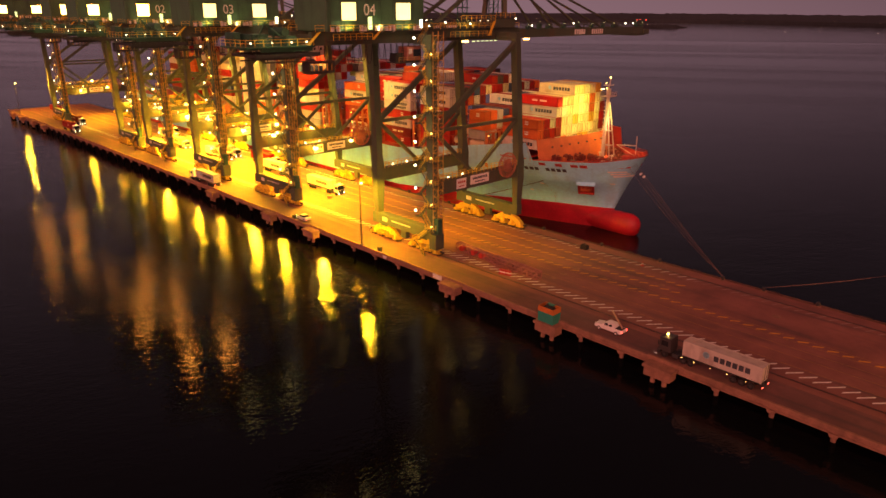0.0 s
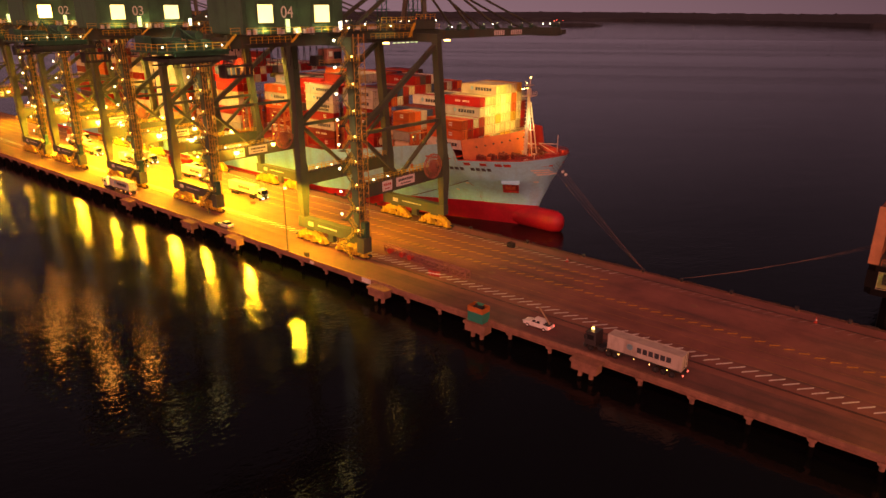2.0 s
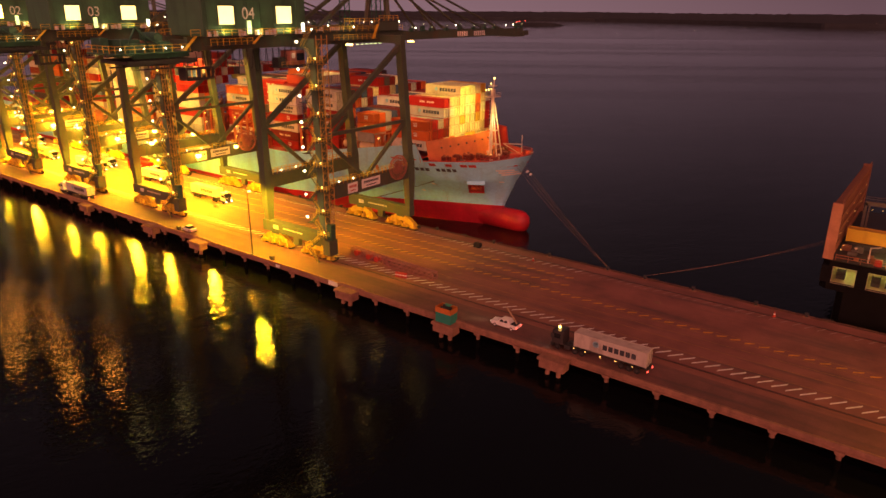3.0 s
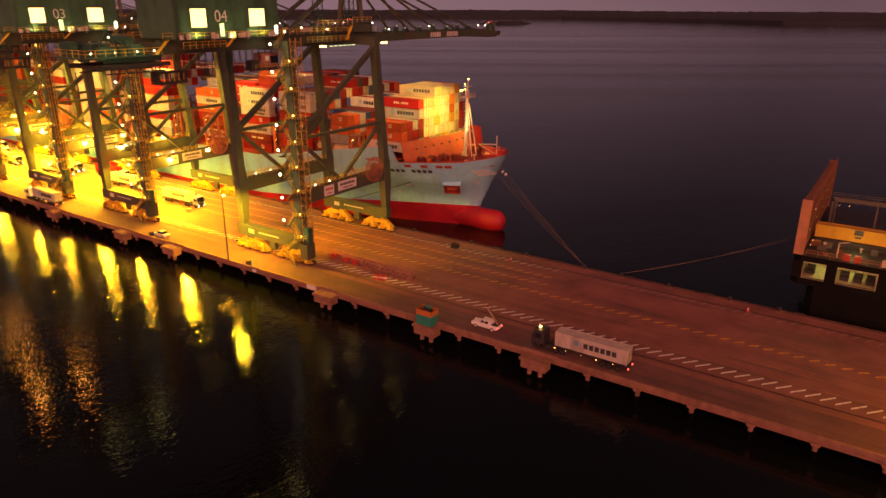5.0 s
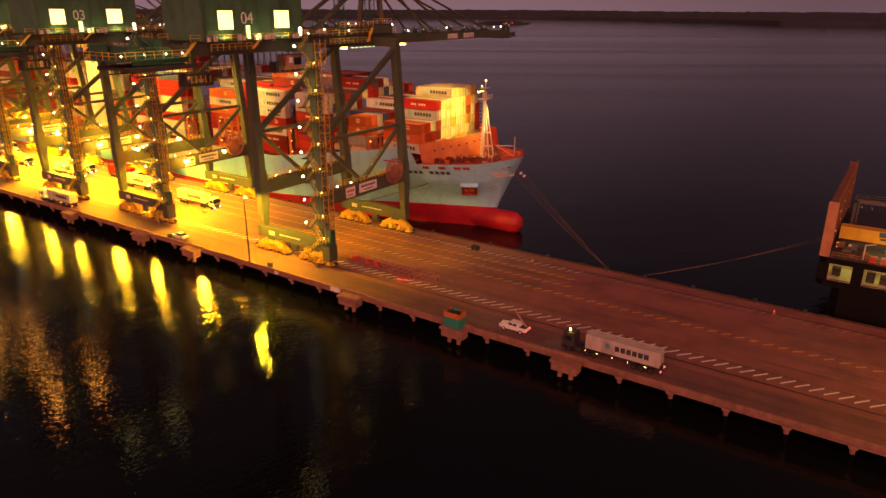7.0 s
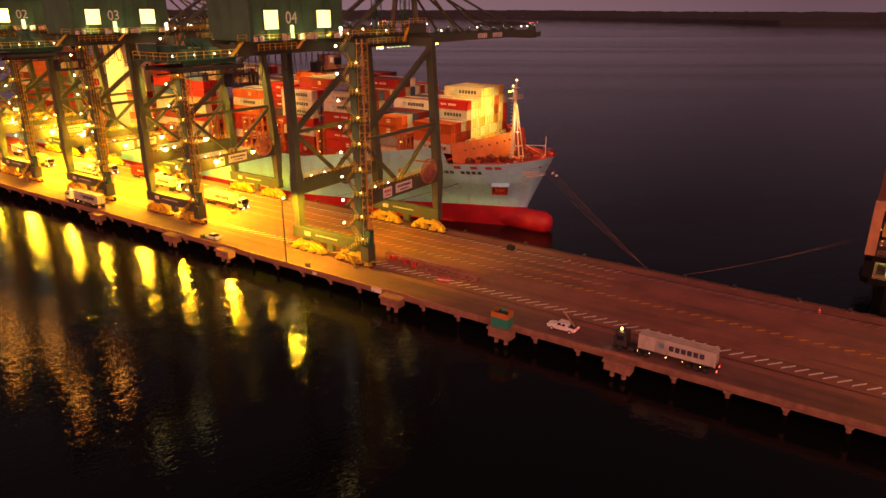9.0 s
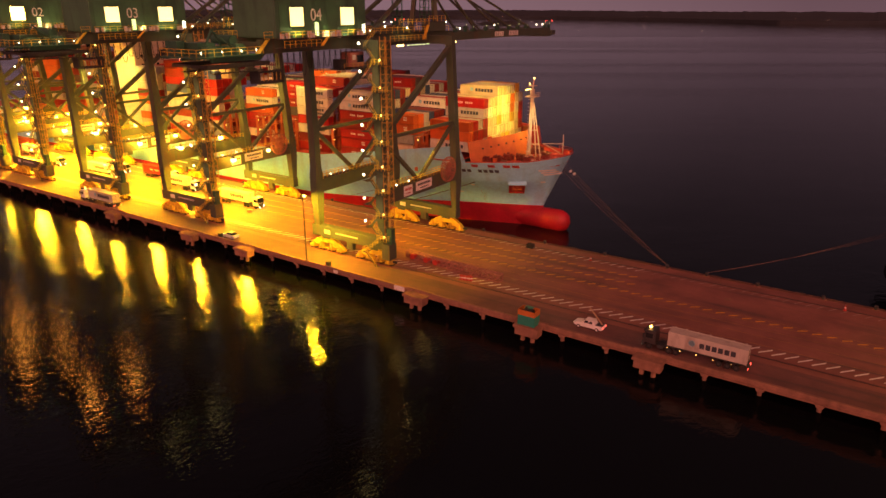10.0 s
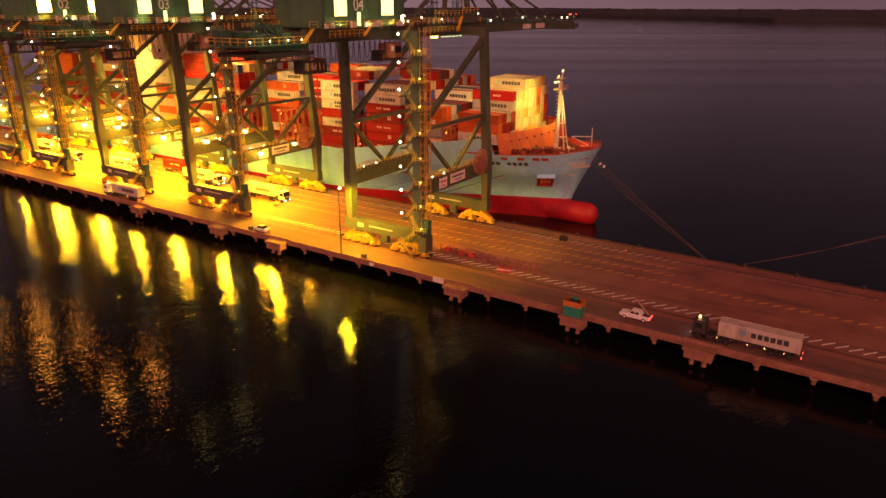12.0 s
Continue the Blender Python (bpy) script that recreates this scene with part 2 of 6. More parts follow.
M["lit_window_sodium"] = mat("sodium_floodlit_window", (0.8, 0.8, 0.7), 0.4, bump=0, emit=(1.0, 0.34, 0.045), strength=32)
M["lit_door"] = mat("lit_doorway", (0.8, 0.8, 0.6), 0.4, bump=0, emit=(0.75, 0.95, 0.35), strength=1.2)
M["lit_sodium"] = mat("sodium_lamp_lens", (0.9, 0.7, 0.3), 0.4, bump=0, emit=(1.0, 0.60, 0.12), strength=14)
M["lit_amber"] = mat("amber_lamp", (0.9, 0.6, 0.2), 0.4, bump=0, emit=(1.0, 0.55, 0.12), strength=9)
M["lit_shore"] = mat("pale_shore_lamp", (0.9, 0.8, 0.6), 0.4, bump=0, emit=(1.0, 0.74, 0.48), strength=6)
M["lit_red"] = mat("red_lamp", (0.7, 0.05, 0.04), 0.4, bump=0, emit=(1.0, 0.08, 0.05), strength=6)
M["lit_dim"] = mat("dim_amber_deck_lamp", (0.9, 0.6, 0.2), 0.4, bump=0, emit=(1.0, 0.50, 0.12), strength=2.2)
M["lit_head"] = mat("vehicle_headlamp", (0.9, 0.9, 0.8), 0.3, bump=0, emit=(1.0, 0.93, 0.75), strength=25)
M["lit_lamp"] = mat("dipped_headlamp", (0.9, 0.9, 0.8), 0.3, bump=0, emit=(1.0, 0.9, 0.7), strength=3)
M["lit_mooring"] = mat("lit_mooring_deck_lining", (0.45, 0.42, 0.20), 0.6, var=0.25, size=1.0)

CONTAINER_COLOURS = {
    "white": (0.66, 0.60, 0.52), "grey": (0.42, 0.41, 0.40), "red": (0.33, 0.013, 0.012), "orange": (0.60, 0.13, 0.03), "brown": (0.24, 0.022, 0.016),
    "blue": (0.05, 0.08, 0.17), "yellow": (0.62, 0.36, 0.04), "cream": (0.62, 0.50, 0.32), "dark": (0.09, 0.075, 0.08),
}


def corrugated(name, colour):
    """Painted container steel, with its upright ribs as relief."""
    m = mat(name, colour, 0.5, var=0.10, size=2.0, random_tint=0.28, dirt=((0.09, 0.03, 0.018), (0.6, 0.6, 0.25), 0.35))
    t = m.node_tree
    t.nodes["Principled BSDF"].inputs["Specular IOR Level"].default_value = 0.2
    obj = t.nodes.new("ShaderNodeTexCoord")
    total = t.nodes.new("ShaderNodeVectorMath")
    total.operation = "DOT_PRODUCT"
    total.inputs[1].default_value = (1, 1, 0)
    wave = t.nodes.new("ShaderNodeMath")
    wave.operation = "PINGPONG"
    wave.inputs[1].default_value = 0.14
    rel = t.nodes.new("ShaderNodeBump")
    rel.inputs["Strength"].default_value, rel.inputs["Distance"].default_value = 0.5, 0.3
    t.links.new(obj.outputs["Object"], total.inputs[0])
    t.links.new(total.outputs["Value"], wave.inputs[0])
    t.links.new(wave.outputs[0], rel.inputs["Height"])
    t.links.new(rel.outputs[0], t.nodes["Principled BSDF"].inputs["Normal"])
    return m


CM = {k: corrugated("container_" + k, c) for k, c in CONTAINER_COLOURS.items()}


def water_material():
    m = bpy.data.materials.new("dark_bay_water")
    m.use_nodes = True
    n, l = m.node_tree.nodes, m.node_tree.links
    b = n["Principled BSDF"]
    b.inputs["Base Color"].default_value = (0.004, 0.005, 0.006, 1)
    b.inputs["Roughness"].default_value, b.inputs["IOR"].default_value = 0.03, 1.33
    b.inputs["Specular IOR Level"].default_value = 0.4
    pos = n.new("ShaderNodeNewGeometry")
    turn = n.new("ShaderNodeMapping")
    turn.vector_type = "TEXTURE"
    turn.inputs["Rotation"].default_value = (0, 0, radians(66))
    turn.inputs["Scale"].default_value = (1.4, 0.9, 1)
    l.new(pos.outputs["Position"], turn.inputs["Vector"])
    total = None
    for scale, weight, detail in ((0.08, 0.12, 2), (0.45, 0.050, 2), (1.2, 0.066, 2), (3.0, 0.022, 1)):
        w = n.new("ShaderNodeTexNoise")
        w.inputs["Scale"].default_value, w.inputs["Detail"].default_value, w.inputs["Roughness"].default_value = scale, detail, 0.55
        l.new(turn.outputs[0], w.inputs["Vector"])
        s = n.new("ShaderNodeMath")
        s.operation = "MULTIPLY_ADD"
        s.inputs[1].default_value = weight
        l.new(w.outputs["Fac"], s.inputs[0])
        if total:
            l.new(total, s.inputs[2])
        else:
            s.inputs[2].default_value = 0
        total = s.outputs[0]
    rel = n.new("ShaderNodeBump")
    rel.inputs["Distance"].default_value = 1.0
    # calmer and rougher lanes that the wind draws over the bay
    lanes = n.new("ShaderNodeTexNoise")
    lanes.inputs["Scale"].default_value, lanes.inputs["Detail"].default_value = 1.0, 4
    lane_map = n.new("ShaderNodeMapping")
    lane_map.vector_type = "TEXTURE"
    lane_map.inputs["Rotation"].default_value = (0, 0, radians(34))
    lane_map.inputs["Scale"].default_value = (900, 60, 1)
    l.new(pos.outputs["Position"], lane_map.inputs["Vector"])
    l.new(lane_map.outputs[0], lanes.inputs["Vector"])
    calm = n.new("ShaderNodeMapRange")
    calm.inputs["From Min"].default_value, calm.inputs["From Max"].default_value = 0.38, 0.62
    calm.inputs["To Min"].default_value, calm.inputs["To Max"].default_value = 0.4, 1.25
    l.new(lanes.outputs["Fac"], calm.inputs["Value"])
    sheen = n.new("ShaderNodeMapRange")
    sheen.inputs["From Min"].default_value, sheen.inputs["From Max"].default_value = 0.40, 0.62
    sheen.inputs["To Min"].default_value, sheen.inputs["To Max"].default_value = 0.0, 0.008
    l.new(lanes.outputs["Fac"], sheen.inputs["Value"])
    l.new(sheen.outputs[0], b.inputs["Roughness"])
    # the ripples die away towards the open bay
    far = n.new("ShaderNodeVectorMath")
    far.operation = "LENGTH"
    l.new(pos.outputs["Position"], far.inputs[0])
    fade = n.new("ShaderNodeMapRange")
    fade.inputs["From Min"].default_value, fade.inputs["From Max"].default_value = 250, 1500
    fade.inputs["To Min"].default_value, fade.inputs["To Max"].default_value = 1.0, 0.6
    l.new(far.outputs["Value"], fade.inputs["Value"])
    force = n.new("ShaderNodeMath")
    force.operation = "MULTIPLY"
    l.new(calm.outputs[0], force.inputs[0])
    l.new(fade.outputs[0], force.inputs[1])
    l.new(force.outputs[0], rel.inputs["Strength"])
    l.new(total, rel.inputs["Height"])
    l.new(rel.outputs[0], b.inputs["Normal"])
    return m


M["water"] = water_material()

# ---- mesh helpers ----


def box(bm, c, s, turn=None):
    """A box of size s round c."""
    vs = [Vector((sx * s[0] / 2, sy * s[1] / 2, sz * s[2] / 2)) for sx in (-1, 1) for sy in (-1, 1) for sz in (-1, 1)]
    if turn is not None:
        vs = [turn @ v for v in vs]
    vs = [bm.verts.new(v + Vector(c)) for v in vs]
    for f in ((0, 1, 3, 2), (4, 6, 7, 5), (0, 4, 5, 1), (2, 3, 7, 6), (0, 2, 6, 4), (1, 5, 7, 3)):
        bm.faces.new([vs[i] for i in f])
    return vs


def span(bm, lo, hi):
    return box(bm, [(a + b) / 2 for a, b in zip(lo, hi)], [b - a for a, b in zip(lo, hi)])


def beam(bm, p, q, w, h=None):
    """A box girder from p to q, w wide and h high."""
    p, q = Vector(p), Vector(q)
    d = q - p
    side = d.cross(Vector((0, 0, 1)))
    side = side.normalized() if side.length > 1e-4 else Vector((1, 0, 0))
    up = side.cross(d).normalized()
    return box(bm, (p + q) / 2, (w, d.length, h or w), Matrix((side, d.normalized(), up)).transposed())


def tube(bm, p, q, r, n=8, r2=None, caps=True):
    p, q = Vector(p), Vector(q)
    d = (q - p).normalized()
    a = d.orthogonal().normalized()
    b = d.cross(a)
    r2 = r if r2 is None else r2
    rings = [[bm.verts.new(c + rr * (math.cos(6.28319 * i / n) * a + math.sin(6.28319 * i / n) * b)) for i in range(n)] for c, rr in ((p, r), (q, r2))]
    for i in range(n):
        j = (i + 1) % n
        bm.faces.new((rings[0][i], rings[0][j], rings[1][j], rings[1][i]))
    if caps:
        bm.faces.new(rings[0][::-1])
        bm.faces.new(rings[1])


def ball(bm, c, r, n=8):
    bmesh.ops.create_icosphere(bm, subdivisions=1 if n < 10 else 2, radius=r, matrix=Matrix.Translation(c))


def prism(bm, outline, axis, lo, hi):
    """An outline of (u, v) pushed along an axis: 'x' takes (y, z), 'y' takes (x, z), 'z' takes (x, y)."""
    def at(u, v, w):
        return {"x": (w, u, v), "y": (u, w, v), "z": (u, v, w)}[axis]
    a = [bm.verts.new(at(u, v, lo)) for u, v in outline]
    b = [bm.verts.new(at(u, v, hi)) for u, v in outline]
    bm.faces.new(a[::-1])
    bm.faces.new(b)
    for i in range(len(a)):
        j = (i + 1) % len(a)
        bm.faces.new((a[i], a[j], b[j], b[i]))


def soften(bm, width, segments=2):
    bmesh.ops.bevel(bm, geom=list(bm.edges), offset=width, segments=segments, affect="EDGES", profile=0.6)


def mesh_of(name, bm, material):
    bmesh.ops.recalc_face_normals(bm, faces=bm.faces)
    me = bpy.data.meshes.new(name)
    bm.to_mesh(me)
    bm.free()
    me.materials.append(material)
    return me


def part(name, bm, material, parent=None, label=""):
    ob = new(name, mesh_of(name, bm, material))
    ob.parent = parent
    return tagged(ob, label)


def share(name, me, parent, at=(0, 0, 0), rz=0.0):
    """One more piece on a mesh that others use too."""
    ob = new(name, me)
    ob.parent = parent
    ob.matrix_basis = pose(*at, 0, 0, rz)
    return ob


def thing(name, at, label, category, group="", kind="", rz=0.0):
    ob = new(name)
    ob.empty_display_size = 0.3
    ob.matrix_basis = pose(*at, 0, 0, rz)
    return tagged(ob, label, category, group, kind)


def structure(name, bm, material, label, category="structure"):
    return tagged(new(name, mesh_of(name, bm, material)), label, category, "", "structure")


def built(fn, *args):
    bm = bmesh.new()
    fn(bm, *args)
    return bm


def boxes(*spans):
    bm = bmesh.new()
    for lo, hi in spans:
        span(bm, lo, hi)
    return bm


def railing(bm, p, q, h=1.1, step=1.6, r=0.05):
    """A handrail of two bars on posts from p to q."""
    p, q = Vector(p), Vector(q)
    n = max(1, round((q - p).length / step))
    for i in range(n + 1):
        f = p.lerp(q, i / n)
        box(bm, f + Vector((0, 0, h / 2)), (r * 1.6, r * 1.6, h))
    for k in (h, h * 0.55):
        beam(bm, p + Vector((0, 0, k)), q + Vector((0, 0, k)), r * 1.6)


def text_mesh(words, size):
    curve = bpy.data.curves.new("number", "FONT")
    curve.body, curve.size, curve.extrude = words, size, 0.02
    curve.align_x, curve.align_y = "CENTER", "CENTER"
    ob = new("number_text", curve)
    me = bpy.data.meshes.new_from_object(ob.evaluated_get(bpy.context.evaluated_depsgraph_get()))
    bpy.data.objects.remove(ob)
    return me

# ---- water, shore, quay ----
WATER = -3.7
bm = bmesh.new()
ring = [bm.verts.new((4950 * math.cos(a * math.pi / 24), 4950 * math.sin(a * math.pi / 24), WATER)) for a in range(48)]
bm.faces.new(ring)
structure("water", bm, M["water"], "dark rippled bay water at dusk", "water")


def lerp_table(v, table):
    for (a, p), (b, q) in zip(table, table[1:]):
        if v <= b:
            f = max(0.0, (v - a) / (b - a))
            return p + f * (q - p)
    return table[-1][1]


def shore_radius(a):
    """How far off the shore lies, by bearing from +y to the left."""
    return lerp_table(math.degrees(abs(a)), [(0, 3000), (9, 2950), (16, 3450), (25, 4000), (60, 4200), (180, 4200)]) + 60 * noise.noise((3 * a, 0.5, 0))


def shore():
    """A low wooded coast all round the bay: many small humps of trees on rising ground."""
    bm = bmesh.new()
    count, rows = 1500, []
    for i in range(count):
        a = -math.pi + 2 * math.pi * i / count
        r = shore_radius(a)
        tall = 41 + 3 * noise.noise((a * 5, 1, 0)) + 3 * noise.noise((a * 40, 2, 0)) + 4 * noise.noise((a * 190, 3, 0))
        rows.append([bm.verts.new((-math.sin(a) * (r + d), math.cos(a) * (r + d), WATER - 0.3 + z)) for d, z in ((0, 0), (6, 0.3 * tall), (160, 0.6 * tall), (420, tall), (650, tall * 0.8))])
    for i in range(count):
        p, q = rows[i], rows[(i + 1) % count]
        for k in range(4):
            bm.faces.new((p[k], q[k], q[k + 1], p[k + 1]))
    return bm


tagged(structure("backdrop", shore(), M["land"], "far dark wooded shore across the bay", "shore"), kind="structure")


def islet(bm):
    """A low islet with a ragged crown of trees, off the boom's tip."""
    n, rows = 40, []
    a, b = Vector((-1365, 2225, WATER)), Vector((-1215, 2360, WATER))
    for i in range(n + 1):
        f = i / n
        c = a.lerp(b, f)
        w = math.sin(math.pi * min(1, max(0, f))) ** 0.5
        z = (11 + 3.5 * noise.noise((f * 18, 0, 0))) * min(1, 4 * f + 0.05, 4 * (1 - f) + 0.05)
        rows.append([bm.verts.new(c + Vector((0.5 * d, 0.6 * d, k))) for d, k in ((-14 * w, -0.3), (-12 * w, z * 0.7), (0, z), (14 * w, -0.3))])
    for p, q in zip(rows, rows[1:]):
        for k in range(3):
            bm.faces.new((p[k], q[k], q[k + 1], p[k + 1]))


structure("islet", built(islet), M["land"], "small wooded islet in the bay", "islet")
bm = bmesh.new()
for i in range(70):
    a = -0.75 + 1.75 * random.random()
    r = shore_radius(a) - 4
    ball(bm, (-math.sin(a) * r, math.cos(a) * r, WATER + 6 + 14 * random.random()), 0.22 + 0.25 * random.random() ** 2)
tagged(part("shore_lights", bm, M["lit_shore"]), "scattered small lights along the far shore", "lights", "", "stuff")

X0, X1, Y0, Y1 = -437.0, 62.0, 90.4, 131.9
structure("quay", boxes(((X0, Y0 + 0.6, -0.9), (X1, Y1 - 0.6, 0.0))), M["asphalt"], "long paved container quay, worn and stained", "quay")
structure("kerb", boxes(((X0, Y0, -0.30), (X1, Y0 + 0.45, 0.30)), ((X0, Y0 + 0.16, -1.0), (X1, Y0 + 0.6, -0.30))), M["concrete"], "weathered concrete edge beam of the quay", "kerb")
water_kerb = structure("kerb_waterside", boxes(((X0, Y1 - 0.6, -1.6), (X1, Y1, 0.05))), M["pile"], "dark concrete kerb blocks on the ship side", "kerb")
bm = boxes(((-1.55, -0.45, 0.05), (1.55, -0.1, 0.24)))
soften(bm, 0.05, 1)
me = mesh_of("kerb_block", bm, M["pile"])
for i in range(120):
    share("kerb_block", me, water_kerb, (X1 - 2.0 - 3.3 * i, Y1, 0))
structure("road", boxes(((X0, Y0 + 1.01, -0.05), (X1, 97.6, 0.005))), M["lane"], "darker worn asphalt lane along the quay edge", "road")
# dark strip put in for the shaded line between paving and kerb
structure("gutter", boxes(((X0, Y0 + 0.605, -0.05), (X1, Y0 + 1.0, 0.006))), M["dark"], "dark strip drawn for the shaded line along the kerb of the quay", "gutter")
bm = bmesh.new()
for y in (96.0, 106, 116, 126):
    span(bm, (X0 + 1, y - 0.6, -2.2), (X1 - 1, y + 0.6, -1.0))
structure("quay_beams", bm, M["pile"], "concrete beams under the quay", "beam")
# service pipe on brackets along the land side edge
pipe = structure("service_pipe", built(tube, (X0, Y0 + 0.02, -0.62), (X1, Y0 + 0.02, -0.62), 0.08, 8), M["concrete"], "thin service pipe along the quay edge", "pipe")
me = mesh_of("pipe_bracket", boxes(((-0.06, -0.08, -0.75), (0.06, 0.2, -0.5))), M["concrete"])
for i in range(120):
    share("pipe_bracket", me, pipe, (X1 - 1.5 - 3.95 * i, Y0, 0))

# pile heads and piles
bm = bmesh.new()
prism(bm, [(-0.62, -0.78), (0.62, -0.78), (0.6, -1.08), (0.42, -1.3), (-0.42, -1.3), (-0.6, -1.08)], "y", -0.12, 3.0)
cap_me = mesh_of("pile_cap", bm, M["concrete"])
pile_me = mesh_of("support_column", built(tube, (0, 0.45, -2.1), (0, 0.45, -1.25), 0.36, 12), M["concrete"])
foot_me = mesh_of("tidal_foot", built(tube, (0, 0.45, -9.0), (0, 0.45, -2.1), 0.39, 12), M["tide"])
x = -20.6 + 8.1 * 10
while x > X0 + 2:
    cap = tagged(share("pile_cap", cap_me, None, (x, Y0, 0)), "concrete pile cap under the quay edge", "pile cap", "pile caps under the quay")
    share("support_column", pile_me, cap)
    share("tidal_foot", foot_me, cap)
    x -= 8.1
bm = bmesh.new()
x = X1 - 4
while x > X0 + 2:
    for y in (98.0, 107, 117, 127, 131.0):
        tube(bm, (x, y, -9), (x, y, -0.9), 0.5, 8)
    x -= 8.1
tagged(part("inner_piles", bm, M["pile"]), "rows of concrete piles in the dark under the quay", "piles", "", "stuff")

# mooring platforms that stand out from the land side edge
bm = boxes(((-4.4, -2.1, -1.9), (0, 0.0, -0.05)), ((-4.7, -2.3, -0.55), (0.3, 0.0, -0.1)))
block_me = mesh_of("platform", bm, M["concrete"])
leg_me, rfoot_me = [], []
for px, e in ((-3.1, -1), (-1.3, 1)):
    leg_me.append(mesh_of("raking_column", built(tube, (px, -1.0, -1.85), (px + 0.1 * e, -1.2, -3.2), 0.40, 10), M["concrete"]))
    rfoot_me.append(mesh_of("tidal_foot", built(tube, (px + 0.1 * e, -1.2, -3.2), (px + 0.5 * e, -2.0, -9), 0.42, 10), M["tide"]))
edge_me = mesh_of("kerb_wall", boxes(((-5.2, -0.02, 0.05), (1.0, 0.42, 0.5))), M["concrete"])
for x in (-43.1, -64.9, -89.7, -139.6, -159.8, -192.8, -365.0, -383.0, -402.0, -420.0):
    block = tagged(share("mooring_platform", block_me, None, (x, Y0, 0)), "concrete mooring platform on raking piles at the quay edge", "platform", "mooring platforms")
    for upper, lower in zip(leg_me, rfoot_me):
        share("raking_column", upper, block)
        share("tidal_foot", lower, block)
    share("kerb_wall", edge_me, block)

# crane rails
for y, name in ((RAIL_NEAR + 0.35, "rail_landside"), (RAIL_NEAR + GAUGE - 0.2, "rail_waterside")):
    structure(name, boxes(((X0 + 3, y - 0.22, 0.004), (X1 - 2, y - 0.08, 0.03)), ((X0 + 3, y + 0.08, 0.004), (X1 - 2, y + 0.22, 0.03))), M["rail"], "dark crane rail set into the paving", "rail")


def slanted(dx, dy, w):
    bm = bmesh.new()
    d = Vector((dx, dy, 0))
    s = Vector((0, w * 1.05, 0))
    vs = [Vector((0, 0, 0)), d, d + s, s]
    low = [bm.verts.new(v) for v in vs]
    high = [bm.verts.new(v + Vector((0, 0, 0.008))) for v in vs]
    bm.faces.new(low[::-1])
    bm.faces.new(high)
    for i in range(4):
        bm.faces.new((low[i], low[(i + 1) % 4], high[(i + 1) % 4], high[i]))
    return bm


def hatch_row(name, y, x_from, pitch, count, joined, dx, dy, w, material, label):
    """A row of slanted dashes: the nearest as pieces, those far off joined."""
    row = thing(name, (0, y, 0.004), label, "marking", "", "structure")
    me = mesh_of("dash", slanted(dx, dy, w), material)
    for i in range(count):
        share("dash", me, row, (x_from - pitch * i, 0, 0))
    bm = bmesh.new()
    for i in range(count, count + joined):
        one = slanted(dx, dy, w)
        one.verts.index_update()
        vs = [bm.verts.new(v.co + Vector((x_from - pitch * i, 0, 0))) for v in one.verts]
        for f in one.faces:
            bm.faces.new([vs[v.index] for v in f.verts])
        one.free()
    if joined:
        tagged(part("far_dashes", bm, material, row), kind="stuff")


hatch_row("road_marking_landside", 100.85, 40.0, 1.97, 110, 110, 1.85, 2.05, 0.46, M["white_line"], "row of slanted white dashes along the crane rail")
hatch_row("road_marking_waterside", 125.85, -60.0, 1.97, 80, 90, 1.3, 1.95, 0.30, M["white_line"], "row of slanted white dashes on the ship side")
hatch_row("road_marking_worn", 125.85, 40.0, 1.97, 51, 0, 1.3, 1.95, 0.28, M["faded_white"], "row of slanted dashes worn nearly away")
for k, y in enumerate((113.1, 117.5, 121.6)):
    hatch_row("lane_marking", y, 40.0 if k == 0 else -58.0 - k, 2.3, 95, 95 if k == 0 else 70, 1.45, 0.85, 0.50, M["yellow_line"], "row of slanted worn yellow dashes between traffic lanes")
for k, y in enumerate((104.0, 107.5, 110.4, 112.85, 114.7)):
    tagged(part("lane_line", boxes(((X0 + 5, y, 0.004), (X1 - 3, y + 0.09, 0.010))), M["faded_line"]), "thin worn yellow lane line on the quay", "marking", "", "structure")
bm = built(tube, (0, 0, 0.003), (0, 0, 0.016), 0.75, 20)
cover_me = mesh_of("pit_cover", bm, M["concrete"])
for x, y in ((-79.5, 123.8), (-79.2, 119.2), (-79.2, 114.7), (-79.3, 110.4), (-79.4, 107.0), (-79.4, 103.7), (-62.0, 119.5), (-40, 121)):
    tagged(share("pit_cover", cover_me, None, (x, y, 0)), "pale round concrete pit cover in the paving", "cover", "pit covers")

# ---- container cranes ----


